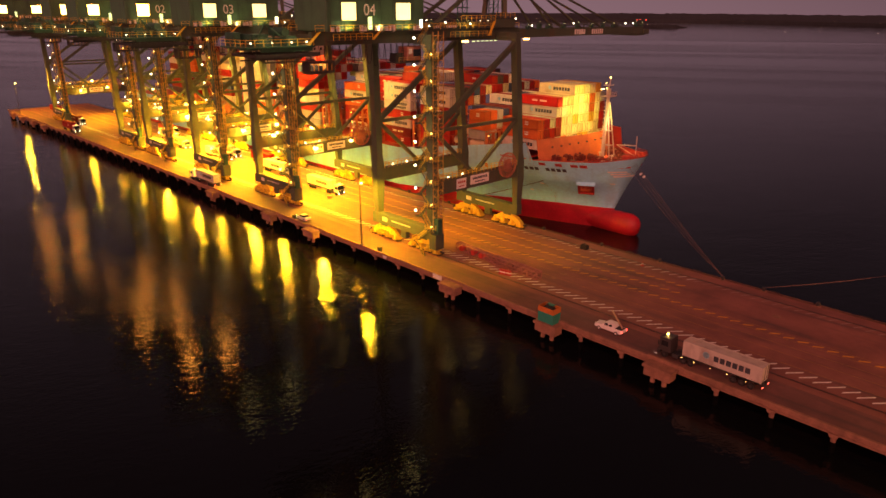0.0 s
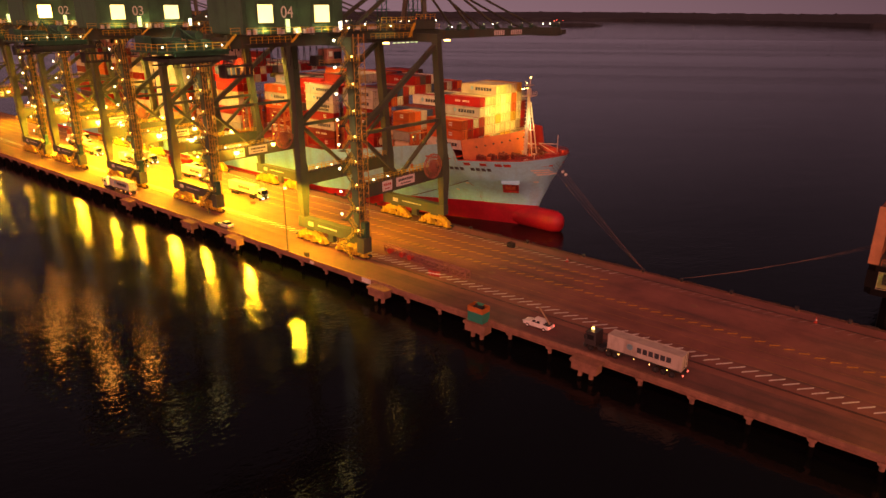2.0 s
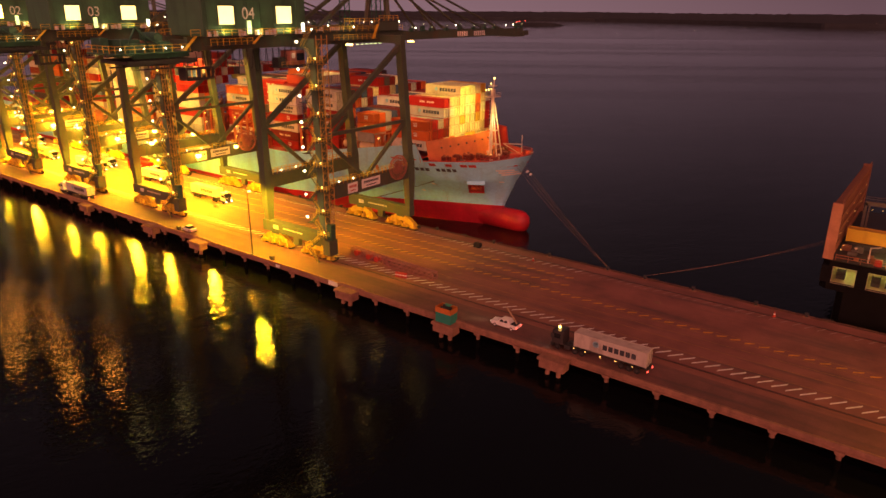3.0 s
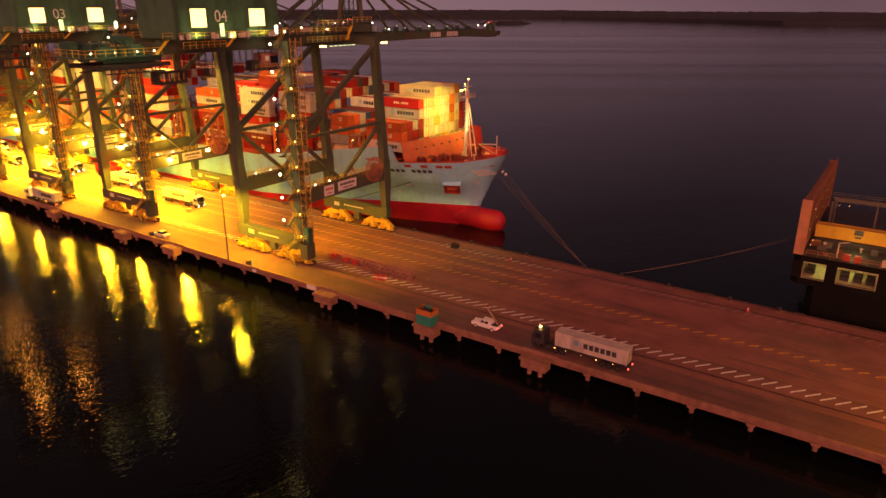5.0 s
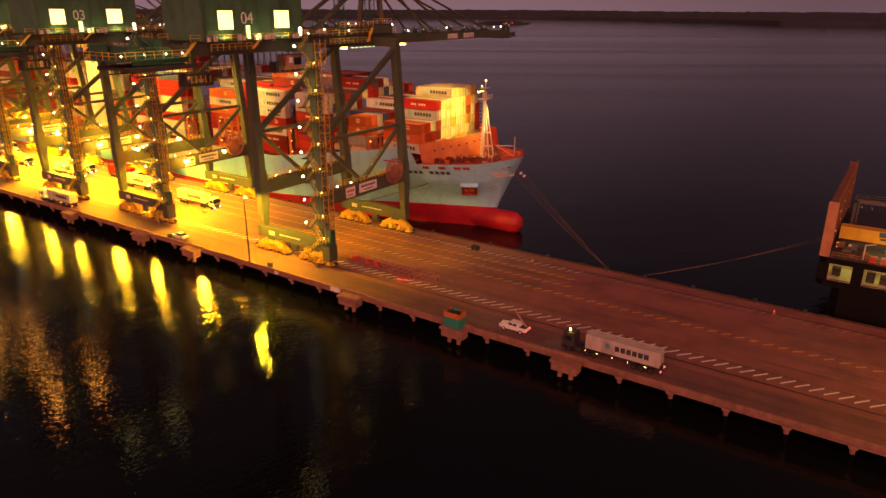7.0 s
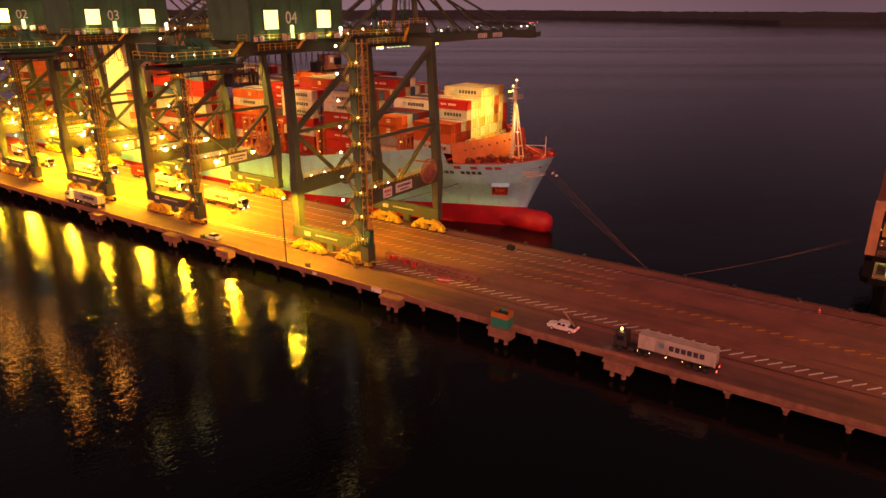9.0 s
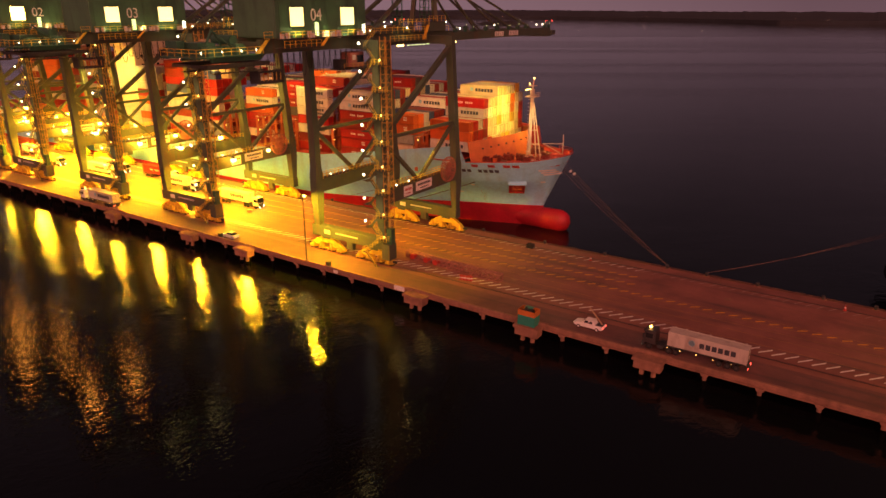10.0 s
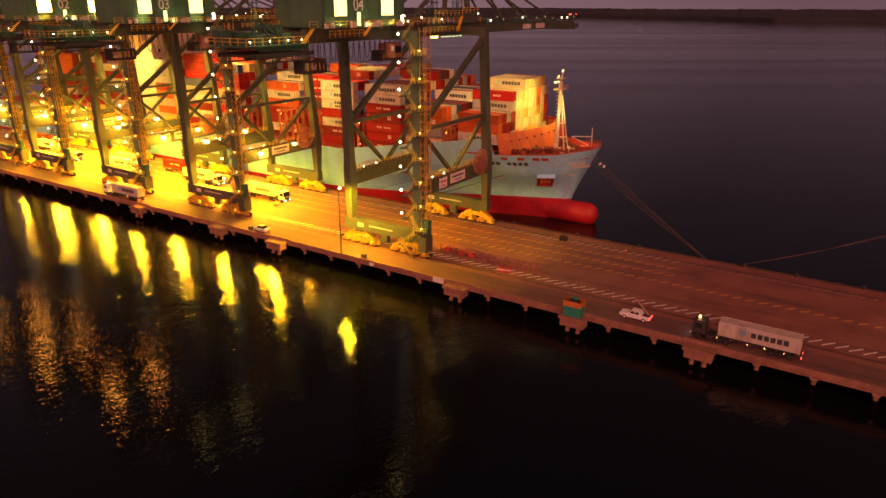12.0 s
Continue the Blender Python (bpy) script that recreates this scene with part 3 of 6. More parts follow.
def bogie_meshes():
    m = {}
    bm = bmesh.new()
    prism(bm, [(-3.6, 1.9), (-3.2, 2.6), (-1.5, 3.3), (-0.9, 3.5), (0.9, 3.5), (1.5, 3.3), (3.2, 2.6), (3.6, 1.9)], "y", -0.5, 0.5)
    for cx in (-2.75, 2.75):
        tube(bm, (cx, -0.62, 2.2), (cx, 0.62, 2.2), 0.34, 12)
    m["equalizer_beam"] = mesh_of("equalizer_beam", bm, M["yellow"])
    bm = bmesh.new()
    prism(bm, [(-2.1, 1.2), (-1.5, 1.9), (-0.5, 2.4), (0.5, 2.4), (1.5, 1.9), (2.1, 1.2)], "y", -0.42, 0.42)
    for cx in (-1.38, 1.38):
        prism(bm, [(cx - 1.1, 0.55), (cx - 0.85, 1.05), (cx - 0.3, 1.3), (cx + 0.3, 1.3), (cx + 0.85, 1.05), (cx + 1.1, 0.55), (cx + 0.6, 0.42), (cx - 0.6, 0.42)], "y", -0.62, 0.62)
        box(bm, (cx + 0.35, -0.95, 1.05), (0.7, 0.7, 0.75))
        tube(bm, (cx + 0.35, -0.98, 1.4), (cx + 0.35, -0.98, 2.15), 0.27, 10)
        box(bm, (cx - 0.55, -0.8, 0.75), (0.5, 0.4, 0.5))
    m["bogie"] = mesh_of("bogie", bm, M["yellow"])
    m["wheel"] = mesh_of("wheel", built(tube, (0, -0.6, 0.40), (0, 0.6, 0.40), 0.38, 14), M["wheel"])
    m["buffer"] = mesh_of("buffer", built(tube, (0, 0, 1.0), (0.9, 0, 1.0), 0.28, 10), M["dark"])
    return m


def lattice(bm, x, y, w, d, z0, z1, step, t=0.09):
    for a in (-1, 1):
        for b in (-1, 1):
            box(bm, (x + a * w / 2, y + b * d / 2, (z0 + z1) / 2), (t * 1.5, t * 1.5, z1 - z0))
    z = z0
    while z < z1:
        for a in (-1, 1):
            beam(bm, (x + a * w / 2, y - d / 2, z), (x + a * w / 2, y + d / 2, z), t)
            beam(bm, (x - w / 2, y + a * d / 2, z), (x + w / 2, y + a * d / 2, z), t)
            if z + step < z1:
                beam(bm, (x - w / 2, y + a * d / 2, z), (x + w / 2, y + a * d / 2, z + step), t * 0.7)
        z += step


def bars(bm, at, size, count, gap, axis):
    """A row of plain upright blocks that stands for writing, on a face."""
    w = size[0] / (count + (count - 1) * gap)
    for i in range(count):
        o = -size[0] / 2 + w / 2 + i * w * (1 + gap)
        if axis == "x":
            box(bm, (at[0], at[1] + o, at[2]), (0.03, w, size[1]))
        else:
            box(bm, (at[0] + o, at[1], at[2]), (w, 0.03, size[1]))


def make_crane():
    """A ship-to-shore container crane; its foot is at the landside rail, y runs over the ship."""
    crane = thing("gantry_crane", (CRANES[0][0], RAIL_NEAR, 0), "dark green steel ship-to-shore container crane, boom lowered over the ship", "crane", "container cranes on the quay")
    g = GAUGE
    bog = bogie_meshes()
    for y in (0, g):
        for s in (-1, 1):
            eq = share("equalizer_beam", bog["equalizer_beam"], crane, (s * 7.0, y, 0))
            for k in (-1, 1):
                b = share("bogie", bog["bogie"], crane, (s * 7.0 + k * 2.75, y, 0))
                for wx in (-1.95, -0.8, 0.8, 1.95):
                    share("wheel", bog["wheel"], b, (wx, 0, 0))
            share("buffer", bog["buffer"], crane, (s * 12.0, y, 0), 0 if s > 0 else 180)
        side = "waterside" if y else "landside"
        bm = boxes(((-10.9, y - 0.9, 3.5), (10.4, y + 0.9, 6.0)), ((-0.9, y - 0.5, 1.6), (0.9, y + 0.5, 3.5)), ((-8.2, y - 0.7, 3.0), (-5.8, y + 0.7, 3.5)), ((5.8, y - 0.7, 3.0), (8.2, y + 0.7, 3.5)))
        sill = part("sill_beam", bm, M["green"], crane)
        bm = bmesh.new()
        bars(bm, (-0.5, y - 0.93, 4.9), (6.5, 0.35), 14, 0.5, "y")
        part("lettering", bm, M["pale"], sill)
        part("sign_plate", boxes(((-7.2, y - 0.95, 4.3), (-5.4, y - 0.91, 5.3))), M["pale"], sill)
        for s in (-1, 1):
            bm = bmesh.new()
            x = 9.5 * s
            # tapered foot, haunch at the portal, upper leg; the waterside pair leans landward above the portal
            lean = -2.7 if y else -0.5
            for (z0, wx0, wy0), (z1, wx1, wy1) in (((5.9, 1.5, 1.5), (12.8, 1.9, 2.3)), ((12.8, 1.9, 2.3), (17.2, 1.9, 2.3)), ((17.2, 1.9, 2.3), (19.5, 1.8, 1.7)), ((19.5, 1.8, 1.7), (46.0, 1.7, 1.6))):
                y0, y1 = (y + lean * max(0.0, z - 16.0) / 30.0 for z in (z0, z1))
                lo = [bm.verts.new((x + a * wx0 / 2, y0 + b * wy0 / 2, z0)) for a, b in ((-1, -1), (1, -1), (1, 1), (-1, 1))]
                hi = [bm.verts.new((x + a * wx1 / 2, y1 + b * wy1 / 2, z1)) for a, b in ((-1, -1), (1, -1), (1, 1), (-1, 1))]
                for i in range(4):
                    bm.faces.new((lo[i], lo[(i + 1) % 4], hi[(i + 1) % 4], hi[i]))
                bm.faces.new(lo[::-1])
                bm.faces.new(hi)
            part("leg", bm, M["green"], crane)
        part("top_beam", boxes(((-10.4, y + lean - 0.8, 45.5), (10.4, y + lean + 0.8, 47.3))), M["green"], crane)
    for s in (-1, 1):
        x = 9.5 * s
        bm = boxes(((x - 0.75, 0.8, 13.5), (x + 0.75, g - 0.8, 16.5)))
        portal = part("portal_beam", bm, M["green"], crane)
        for e in (-0.68, 0.68):
            part("handrail", built(railing, (x + e, 1.5, 16.5), (x + e, g - 1.5, 16.5), 1.15, 1.3, 0.055), M["yellow"], portal)
        part("walkway", boxes(((x - 0.7, 1.5, 16.5), (x + 0.7, g - 1.5, 16.56))), M["rail"], portal)
        part("brace", built(beam, (x, 13.0, 16.4), (x, 0.6, 27.4), 0.75), M["green"], crane)
        part("brace", built(beam, (x, 13.0, 16.4), (x, g - 1.4, 27.4), 0.75), M["green"], crane)
        part("tie_beam", built(beam, (x, 0.7, 27.6), (x, g - 1.5, 27.6), 0.7), M["green"], crane)
        part("brace", built(beam, (x, 1.0, 28.2), (x, g - 3.2, 44.8), 1.0), M["green"], crane)
        for y in (3.9, 8.4):
            part("portal_lamp", built(ball, (x + 0.8, y, 17.2), 0.22), M["lit_white"], portal)
    # signs on the portal beam
    for y0, y1, z0, z1, n in ((6.6, 9.7, 13.9, 16.2, 4), (11.1, 17.3, 14.2, 16.3, 9)):
        sign = part("sign_board", boxes(((10.27, y0, z0), (10.34, y1, z1))), M["white"], crane, "white sign board with dark bars of writing")
        for row, width, tall in ((0.65, 0.8, 0.55), (0.25, 0.55, 0.28)):
            step = (y1 - y0) * width / n
            for i in range(n):
                y = (y0 + y1) / 2 + (i - (n - 1) / 2) * step
                part("writing_bar", built(box, (10.36, y, z0 + row * (z1 - z0)), (0.03, step * 0.72, tall)), M["redmark"] if n == 4 else M["letters"], sign)
    # cable reel
    bm = bmesh.new()
    tube(bm, (11.1, 22.6, 17.3), (11.8, 22.6, 17.3), 0.55, 14)
    for x in (11.25, 11.65):
        for i in range(24):
            a = 6.28319 * i / 24
            beam(bm, (x, 22.6 + 0.5 * math.cos(a), 17.3 + 0.5 * math.sin(a)), (x, 22.6 + 2.9 * math.cos(a), 17.3 + 2.9 * math.sin(a)), 0.10)
        for r in (1.5, 2.9):
            for i in range(28):
                a, b = 6.28319 * i / 28, 6.28319 * (i + 1) / 28
                beam(bm, (x, 22.6 + r * math.cos(a), 17.3 + r * math.sin(a)), (x, 22.6 + r * math.cos(b), 17.3 + r * math.sin(b)), 0.10 if r < 2.9 else 0.16)
    tube(bm, (11.38, 22.6, 17.3), (11.52, 22.6, 17.3), 1.2, 28)
    part("cable_reel", bm, M["reel"], crane, "red spoked cable reel")
    # twin girders, boom, cross ties
    for s in (-1, 1):
        part("girder", boxes(((s * 3.5 - 0.5, -25.5, 45.7), (s * 3.5 + 0.5, 33.6, 48.1))), M["green"], crane)
        part("boom_girder", boxes(((s * 3.5 - 0.45, 33.9, 45.8), (s * 3.5 + 0.45, 91.0, 47.7))), M["green"], crane)
        bm = bmesh.new()
        railing(bm, (s * 4.6, -25, 48.2), (s * 4.6, 33, 48.2), 1.15, 2.0)
        part("handrail", bm, M["yellow"], crane)
        part("walkway", boxes(((s * 4.0 if s > 0 else -4.7, -25.4, 48.1), (4.7 if s > 0 else -4.0, 33.4, 48.2))), M["dark"], crane)
        bm = bmesh.new()
        railing(bm, (s * 4.3, 35, 47.8), (s * 4.3, 90, 47.8), 1.2, 2.5)
        part("boom_handrail", bm, M["green"], crane)
    for y in (-24, -12, 10, 22, 33):
        part("cross_tie", boxes(((-3.0, y - 0.4, 46.0), (3.0, y + 0.4, 47.6))), M["green"], crane)
    for y in (40, 52, 64, 76, 90.4):
        part("cross_tie", boxes(((-3.05, y - 0.35, 46.0), (3.05, y + 0.35, 47.4))), M["green"], crane)
    part("boom_tip", boxes(((-4.4, 91.0, 45.6), (4.4, 93.6, 46.9)), ((-4.0, 86.5, 45.2), (4.0, 92.0, 45.7))), M["green"], crane)
    for mid, length, count in ((59.0, 5.0, 5), (67.2, 5.6, 6)):
        step = length / count
        for k in range(count):
            part("lettering_bar", built(box, (3.97, mid + (k - (count - 1) / 2) * step, 46.75), (0.03, step * 0.74, 1.25)), M["pale"], crane)
    for y in (17.8, 39.8):
        part("girder_floodlight", boxes(((0.9, y - 0.5, 45.1), (2.1, y + 0.5, 45.5))), M["lit_amber"], crane, "floodlight under the girder")
    # A-frame, backstays and forestays
    for s in (-1, 1):
        part("apex_post", built(beam, (s * 3.6, 29.0, 48.0), (s * 2.0, 29.6, 62.5), 1.0), M["green"], crane)
        part("apex_post", built(beam, (s * 3.6, 4.0, 48.0), (s * 2.0, 28.6, 62.0), 0.7), M["green"], crane)
        for y in (48.0, 60.3, 78.7):
            part("forestay", built(beam, (s * 3.2, y, 47.8), (s * 2.0, 29.8, 62.3), 0.42), M["green"], crane)
        part("backstay", built(beam, (s * 3.2, -22.0, 55.5), (s * 2.0, 29.4, 62.2), 0.45), M["green"], crane)
    part("apex_head", boxes(((-3.0, 28.6, 61.6), (3.0, 30.4, 63.2))), M["green"], crane)
    # machinery house
    bm = boxes(((-5.4, -23.0, 48.2), (5.4, 1.4, 55.6)))
    soften(bm, 0.25, 2)
    house = part("machinery_house", bm, M["house"], crane, "dark green machinery house with floodlights on its wall")
    bm = bmesh.new()
    for y in range(-22, 2, 3):
        box(bm, (5.43, y, 51.9), (0.10, 0.14, 6.9))
    part("wall_ribs", bm, M["house"], house)
    part("house_roof", boxes(((-5.7, -23.3, 55.6), (5.7, 1.7, 55.85))), M["green"], house)
    # the wall floodlights, drawn as framed glowing panels
    for y0, y1 in ((-19.6, -16.2), (-6.3, -2.4)):
        panel_ob = part("lit_window", boxes(((5.42, y0, 50.2), (5.52, y1, 53.4))), M["lit_window"], house, "glaring floodlight on the house wall, drawn as a glowing panel")
        part("window_frame", boxes(((5.42, y0 - 0.15, 53.4), (5.6, y1 + 0.15, 53.55)), ((5.42, y0 - 0.15, 50.05), (5.6, y1 + 0.15, 50.2)), ((5.42, y0 - 0.15, 50.2), (5.6, y0, 53.4)), ((5.42, y1, 50.2), (5.6, y1 + 0.15, 53.4))), M["green"], panel_ob)
    part("lit_doorway", boxes(((5.42, -13.3, 48.5), (5.50, -12.4, 50.8))), M["lit_door"], house, "lit doorway")
    part("lit_doorway", boxes(((5.42, 0.2, 48.6), (5.50, 0.9, 50.2))), M["lit_white"], house)
    bm = bmesh.new()
    railing(bm, (6.6, -23, 48.2), (6.6, 1.4, 48.2), 1.15, 1.8)
    part("handrail", bm, M["yellow"], house)
    part("catwalk", boxes(((5.42, -23.2, 48.05), (6.7, 1.5, 48.2))), M["dark"], house)
    for i, y in enumerate((-22.2, -20.8, -15.4, -14.6, -11.5, -10.6, -9.2, -8.4, -7.4, -1.6, -0.7)):
        part("deck_box", built(box, (6.0, y, 48.6), (0.6, 0.5, 0.8 + 0.25 * (i % 3))), M["white"], house)
    # hinge platform and lattice masts over the waterside legs
    bm = boxes(((2.9, 24.2, 48.2), (4.95, 31.2, 50.3)))
    soften(bm, 0.12, 2)
    hinge = part("hinge_housing", bm, M["green"], crane, "green boom hinge housing")
    part("hinge_walkway", boxes(((3.9, 12.8, 49.72), (5.1, 24.1, 49.82)), ((3.9, 24.1, 50.3), (5.1, 31.0, 50.4))), M["dark"], hinge)
    part("handrail", built(railing, (5.05, 12.9, 49.82), (5.05, 24.1, 49.82), 1.15, 1.5), M["yellow"], hinge)
    part("handrail", built(railing, (5.05, 24.2, 50.4), (5.05, 30.9, 50.4), 1.15, 1.5), M["yellow"], hinge)
    part("side_walkway", boxes(((4.2, 9.0, 46.4), (5.6, 22.4, 46.5))), M["dark"], crane)
    part("handrail", built(railing, (5.55, 9.1, 46.5), (5.55, 22.3, 46.5), 1.15, 1.5), M["yellow"], crane)
    part("stair_link", built(beam, (5.2, 23.6, 49.7), (5.2, 21.8, 46.6), 0.7, 0.12), M["yellow"], crane)
    for y in (16.0, 26.4):
        bm = bmesh.new()
        lattice(bm, 2.2, y, 1.5, 1.5, 50.4 if y > 20 else 48.2, 61.0, 1.5, 0.11)
        for z in (52.6, 55.6, 58.6):
            box(bm, (2.2, y, z), (2.4, 2.6, 0.12))
        part("lattice_mast", bm, M["platform_teal"], crane, "teal lattice mast with small platforms")
    # balcony under the machinery house
    part("balcony", boxes(((5.0, -23.0, 46.5), (7.3, -13.6, 46.62))), M["dark"], crane)
    part("handrail", built(railing, (7.25, -22.9, 46.62), (7.25, -13.7, 46.62), 1.2, 1.4), M["yellow"], crane)
    part("stair_link", built(beam, (7.0, -13.4, 46.7), (7.0, -11.6, 48.2), 0.7, 0.12), M["yellow"], crane)
    # backreach platform with hoist machinery
    bm = boxes(((-4.5, -39.5, 45.6), (4.8, -25.5, 45.85)), ((-4.2, -36, 44.9), (-3.6, -25.5, 45.6)), ((3.6, -36, 44.9), (4.2, -25.5, 45.6)))
    plat = part("backreach_platform", bm, M["platform_teal"], crane, "teal backreach platform")
    for p, q in (((4.75, -39.4, 45.85), (4.75, -25.6, 45.85)), ((-4.4, -39.4, 45.85), (4.75, -39.4, 45.85)), ((-4.4, -39.4, 45.85), (-4.4, -25.6, 45.85))):
        part("handrail", built(railing, p, q, 1.2, 1.7), M["yellow"], plat)
    part("stair_link", built(beam, (4.4, -26.5, 45.9), (4.4, -24.0, 48.2), 0.9, 0.15), M["yellow"], plat)
    bm = boxes(((-2.5, -36.5, 45.85), (1.5, -33.0, 47.9)), ((-1.5, -32.0, 45.85), (2.5, -27.5, 47.2)))
    tube(bm, (-2.4, -30, 48.2), (2.4, -30, 48.2), 0.8, 14)
    beam(bm, (1.5, -36, 45.9), (1.5, -33.5, 50.0), 0.22)
    beam(bm, (1.5, -31, 45.9), (1.5, -33.5, 50.0), 0.22)
    part("hoist_machinery", bm, M["platform_teal"], plat, "teal hoist machinery")
    for lo, hi in (((-4.0, -38.6, 45.85), (-1.0, -37.2, 48.2)), ((2.0, -36.2, 45.85), (3.6, -33.4, 47.3)), ((2.9, -30.8, 45.85), (4.0, -29.0, 47.6))):
        part("machine_cover", boxes((lo, hi)), M["platform_teal"], plat)
    bm = bmesh.new()
    tube(bm, (3.2, -37.0, 45.9), (1.6, -33.7, 49.6), 0.12, 8)
    tube(bm, (3.4, -29.5, 45.9), (1.6, -33.3, 49.6), 0.12, 8)
    part("sheave_frame", bm, M["platform_teal"], plat)
    for y in (-38.2, -34.0, -30.0, -26.8):
        part("platform_lamp", built(ball, (4.3, y, 46.5), 0.18), M["lit_white"], plat)
    # stair tower on the landside leg
    land_me = mesh_of("landing", boxes(((9.7, -2.6, -0.1), (12.3, -0.9, 0.0))), M["dark"])
    bend = [(9.66, -2.64), (12.34, -2.64), (12.34, -0.9), (12.26, -0.9), (12.26, -2.56), (9.66, -2.56)]
    lrail_me = [mesh_of("landing_rail", built(prism, bend, "z", h - 0.04, h + 0.04), M["yellow"]) for h in (0.6, 1.1)]
    lpost_me = mesh_of("rail_post", boxes(((-0.04, -0.04, 0), (0.04, 0.04, 1.06))), M["yellow"])
    half_me = mesh_of("half_landing", boxes(((6.4, -2.6, -0.1), (7.8, -0.9, 0.0))), M["dark"])
    lamp_me = mesh_of("stair_lamp", built(ball, (6.6, -2.5, 1.3), 0.30), M["lit_white"])
    amber_me = mesh_of("landing_lamp", built(ball, (11.6, -2.4, 1.0), 0.20), M["lit_amber"])
    levels = (6.3, 11.3, 16.4, 21.5, 26.7, 32.0, 37.4, 42.7, 48.1)
    for a, b in zip(levels, levels[1:]):
        m = (a + b) / 2
        landing = share("landing", land_me, crane, (0, 0, a))
        for me in lrail_me:
            share("landing_rail", me, landing)
        for px, py in ((9.7, -2.6), (10.57, -2.6), (11.43, -2.6), (12.3, -2.6), (12.3, -1.75), (12.3, -0.95)):
            share("rail_post", lpost_me, landing, (px, py, 0))
        share("landing_lamp", amber_me, landing)
        half = share("half_landing", half_me, crane, (0, 0, m))
        share("stair_lamp", lamp_me, half)
        for p, q, y in (((10.0, a), (7.6, m), -1.35), ((7.6, m), (10.0, b), -2.15)):
            bm = bmesh.new()
            for yy in (y - 0.36, y + 0.36):
                beam(bm, (p[0], yy, p[1]), (q[0], yy, q[1]), 0.06, 0.2)
            for k in range(1, 10):
                box(bm, (p[0] + (q[0] - p[0]) * k / 10, y, p[1] + (q[1] - p[1]) * k / 10), (0.24, 0.7, 0.04))
            flight = part("stair_flight", bm, M["green"], crane)
            bm = bmesh.new()
            for yy in (y - 0.36, y + 0.36):
                for h in (0.5, 1.0):
                    beam(bm, (p[0], yy, p[1] + h), (q[0], yy, q[1] + h), 0.055)
            part("stair_rail", bm, M["yellow"], flight)
    bm = bmesh.new()
    lattice(bm, 11.4, -0.2, 1.5, 1.5, 4.0, 48.0, 1.6, 0.085)
    part("lift_mast", bm, M["orange_steel"], crane, "orange lattice lift mast")
    part("control_cabin", boxes(((10.5, -2.0, 1.9), (12.6, 0.4, 5.4))), M["green"], crane)
    bm = bmesh.new()
    beam(bm, (10.6, -1.4, 6.2), (6.6, -1.7, 2.9), 0.7, 0.08)
    beam(bm, (6.6, -2.4, 2.9), (9.6, -2.6, 0.1), 0.7, 0.08)
    box(bm, (6.2, -2.0, 2.9), (1.0, 1.6, 0.08))
    ground_stair = part("ground_stair", bm, M["green"], crane)
    for p, q in (((10.6, -1.75, 6.2), (6.6, -2.05, 2.9)), ((6.6, -2.75, 2.9), (9.6, -2.95, 0.1)), ((5.7, -2.8, 2.9), (6.7, -2.8, 2.9)), ((5.7, -2.8, 2.9), (5.7, -1.2, 2.9))):
        part("stair_rail", built(railing, p, q, 1.1, 0.9, 0.05), M["yellow"], ground_stair)
    part("switch_cabinet", boxes(((11.6, -1.6, 5.5), (12.9, -0.4, 9.0))), M["platform_teal"], crane, "teal switch cabinet")
    # trolley parked under the backreach, headblock, cab, festoon loops
    bm = boxes(((-4.6, -37.4, 44.0), (4.4, -37.0, 44.5)), ((-4.6, -24.4, 44.0), (4.4, -24.0, 44.5)), ((3.9, -37.4, 43.9), (4.4, -24.0, 44.6)), ((-4.6, -37.4, 43.9), (-4.1, -24.0, 44.6)), ((3.6, -36.0, 43.0), (4.2, -25.0, 43.2)), ((-4.2, -36.0, 43.0), (-3.6, -25.0, 43.2)), ((-0.2, -36.0, 43.4), (0.2, -25.0, 43.9)))
    for k in range(9):
        box(bm, (4.15, -36.6 + 1.5 * k, 43.6), (0.12, 0.12, 0.8))
    trolley = part("trolley", bm, M["dark"], crane, "dark trolley frame under the girders")
    head = part("headblock", boxes(((1.6, -26.4, 40.6), (4.0, -26.1, 42.9))), M["dark"], crane, "dark steel headblock frame")
    for lo, hi in (((1.6, -20.9, 40.6), (4.0, -20.6, 42.9)), ((3.7, -26.1, 40.6), (4.0, -20.9, 41.0)), ((3.7, -26.1, 42.5), (4.0, -20.9, 42.9)), ((1.6, -26.1, 40.6), (1.9, -20.9, 41.0))):
        part("frame_bar", boxes((lo, hi)), M["dark"], head)
    for n in range(5):
        part("frame_post", built(box, (3.85, -25.2 + n, 41.8), (0.14, 0.14, 1.4)), M["orange_steel"], head)
    for y in (-25.5, -21.5):
        for x in (2.0, 3.6):
            part("hoist_rope", built(beam, (x, y, 42.9), (x, y, 45.7), 0.07), M["cable"], trolley)
    bm = boxes(((1.6, -2.6, 42.0), (4.6, 1.4, 44.9)))
    soften(bm, 0.2, 2)
    cab = part("operator_cab", bm, M["reel"], trolley, "dark red operator cab")
    part("cab_window", boxes(((4.6, -0.9, 42.9), (4.66, 1.1, 44.3)), ((1.9, 1.4, 42.3), (4.3, 1.46, 44.3))), M["glass"], cab)
    part("cab_sign", boxes(((4.6, -2.2, 43.4), (4.66, -1.3, 44.4))), M["pale"], cab)
    part("cab_platform", boxes(((1.2, -5.2, 41.6), (5.0, 3.4, 41.8)), ((1.8, -5.0, 41.8), (3.6, -3.0, 43.6))), M["dark"], trolley)
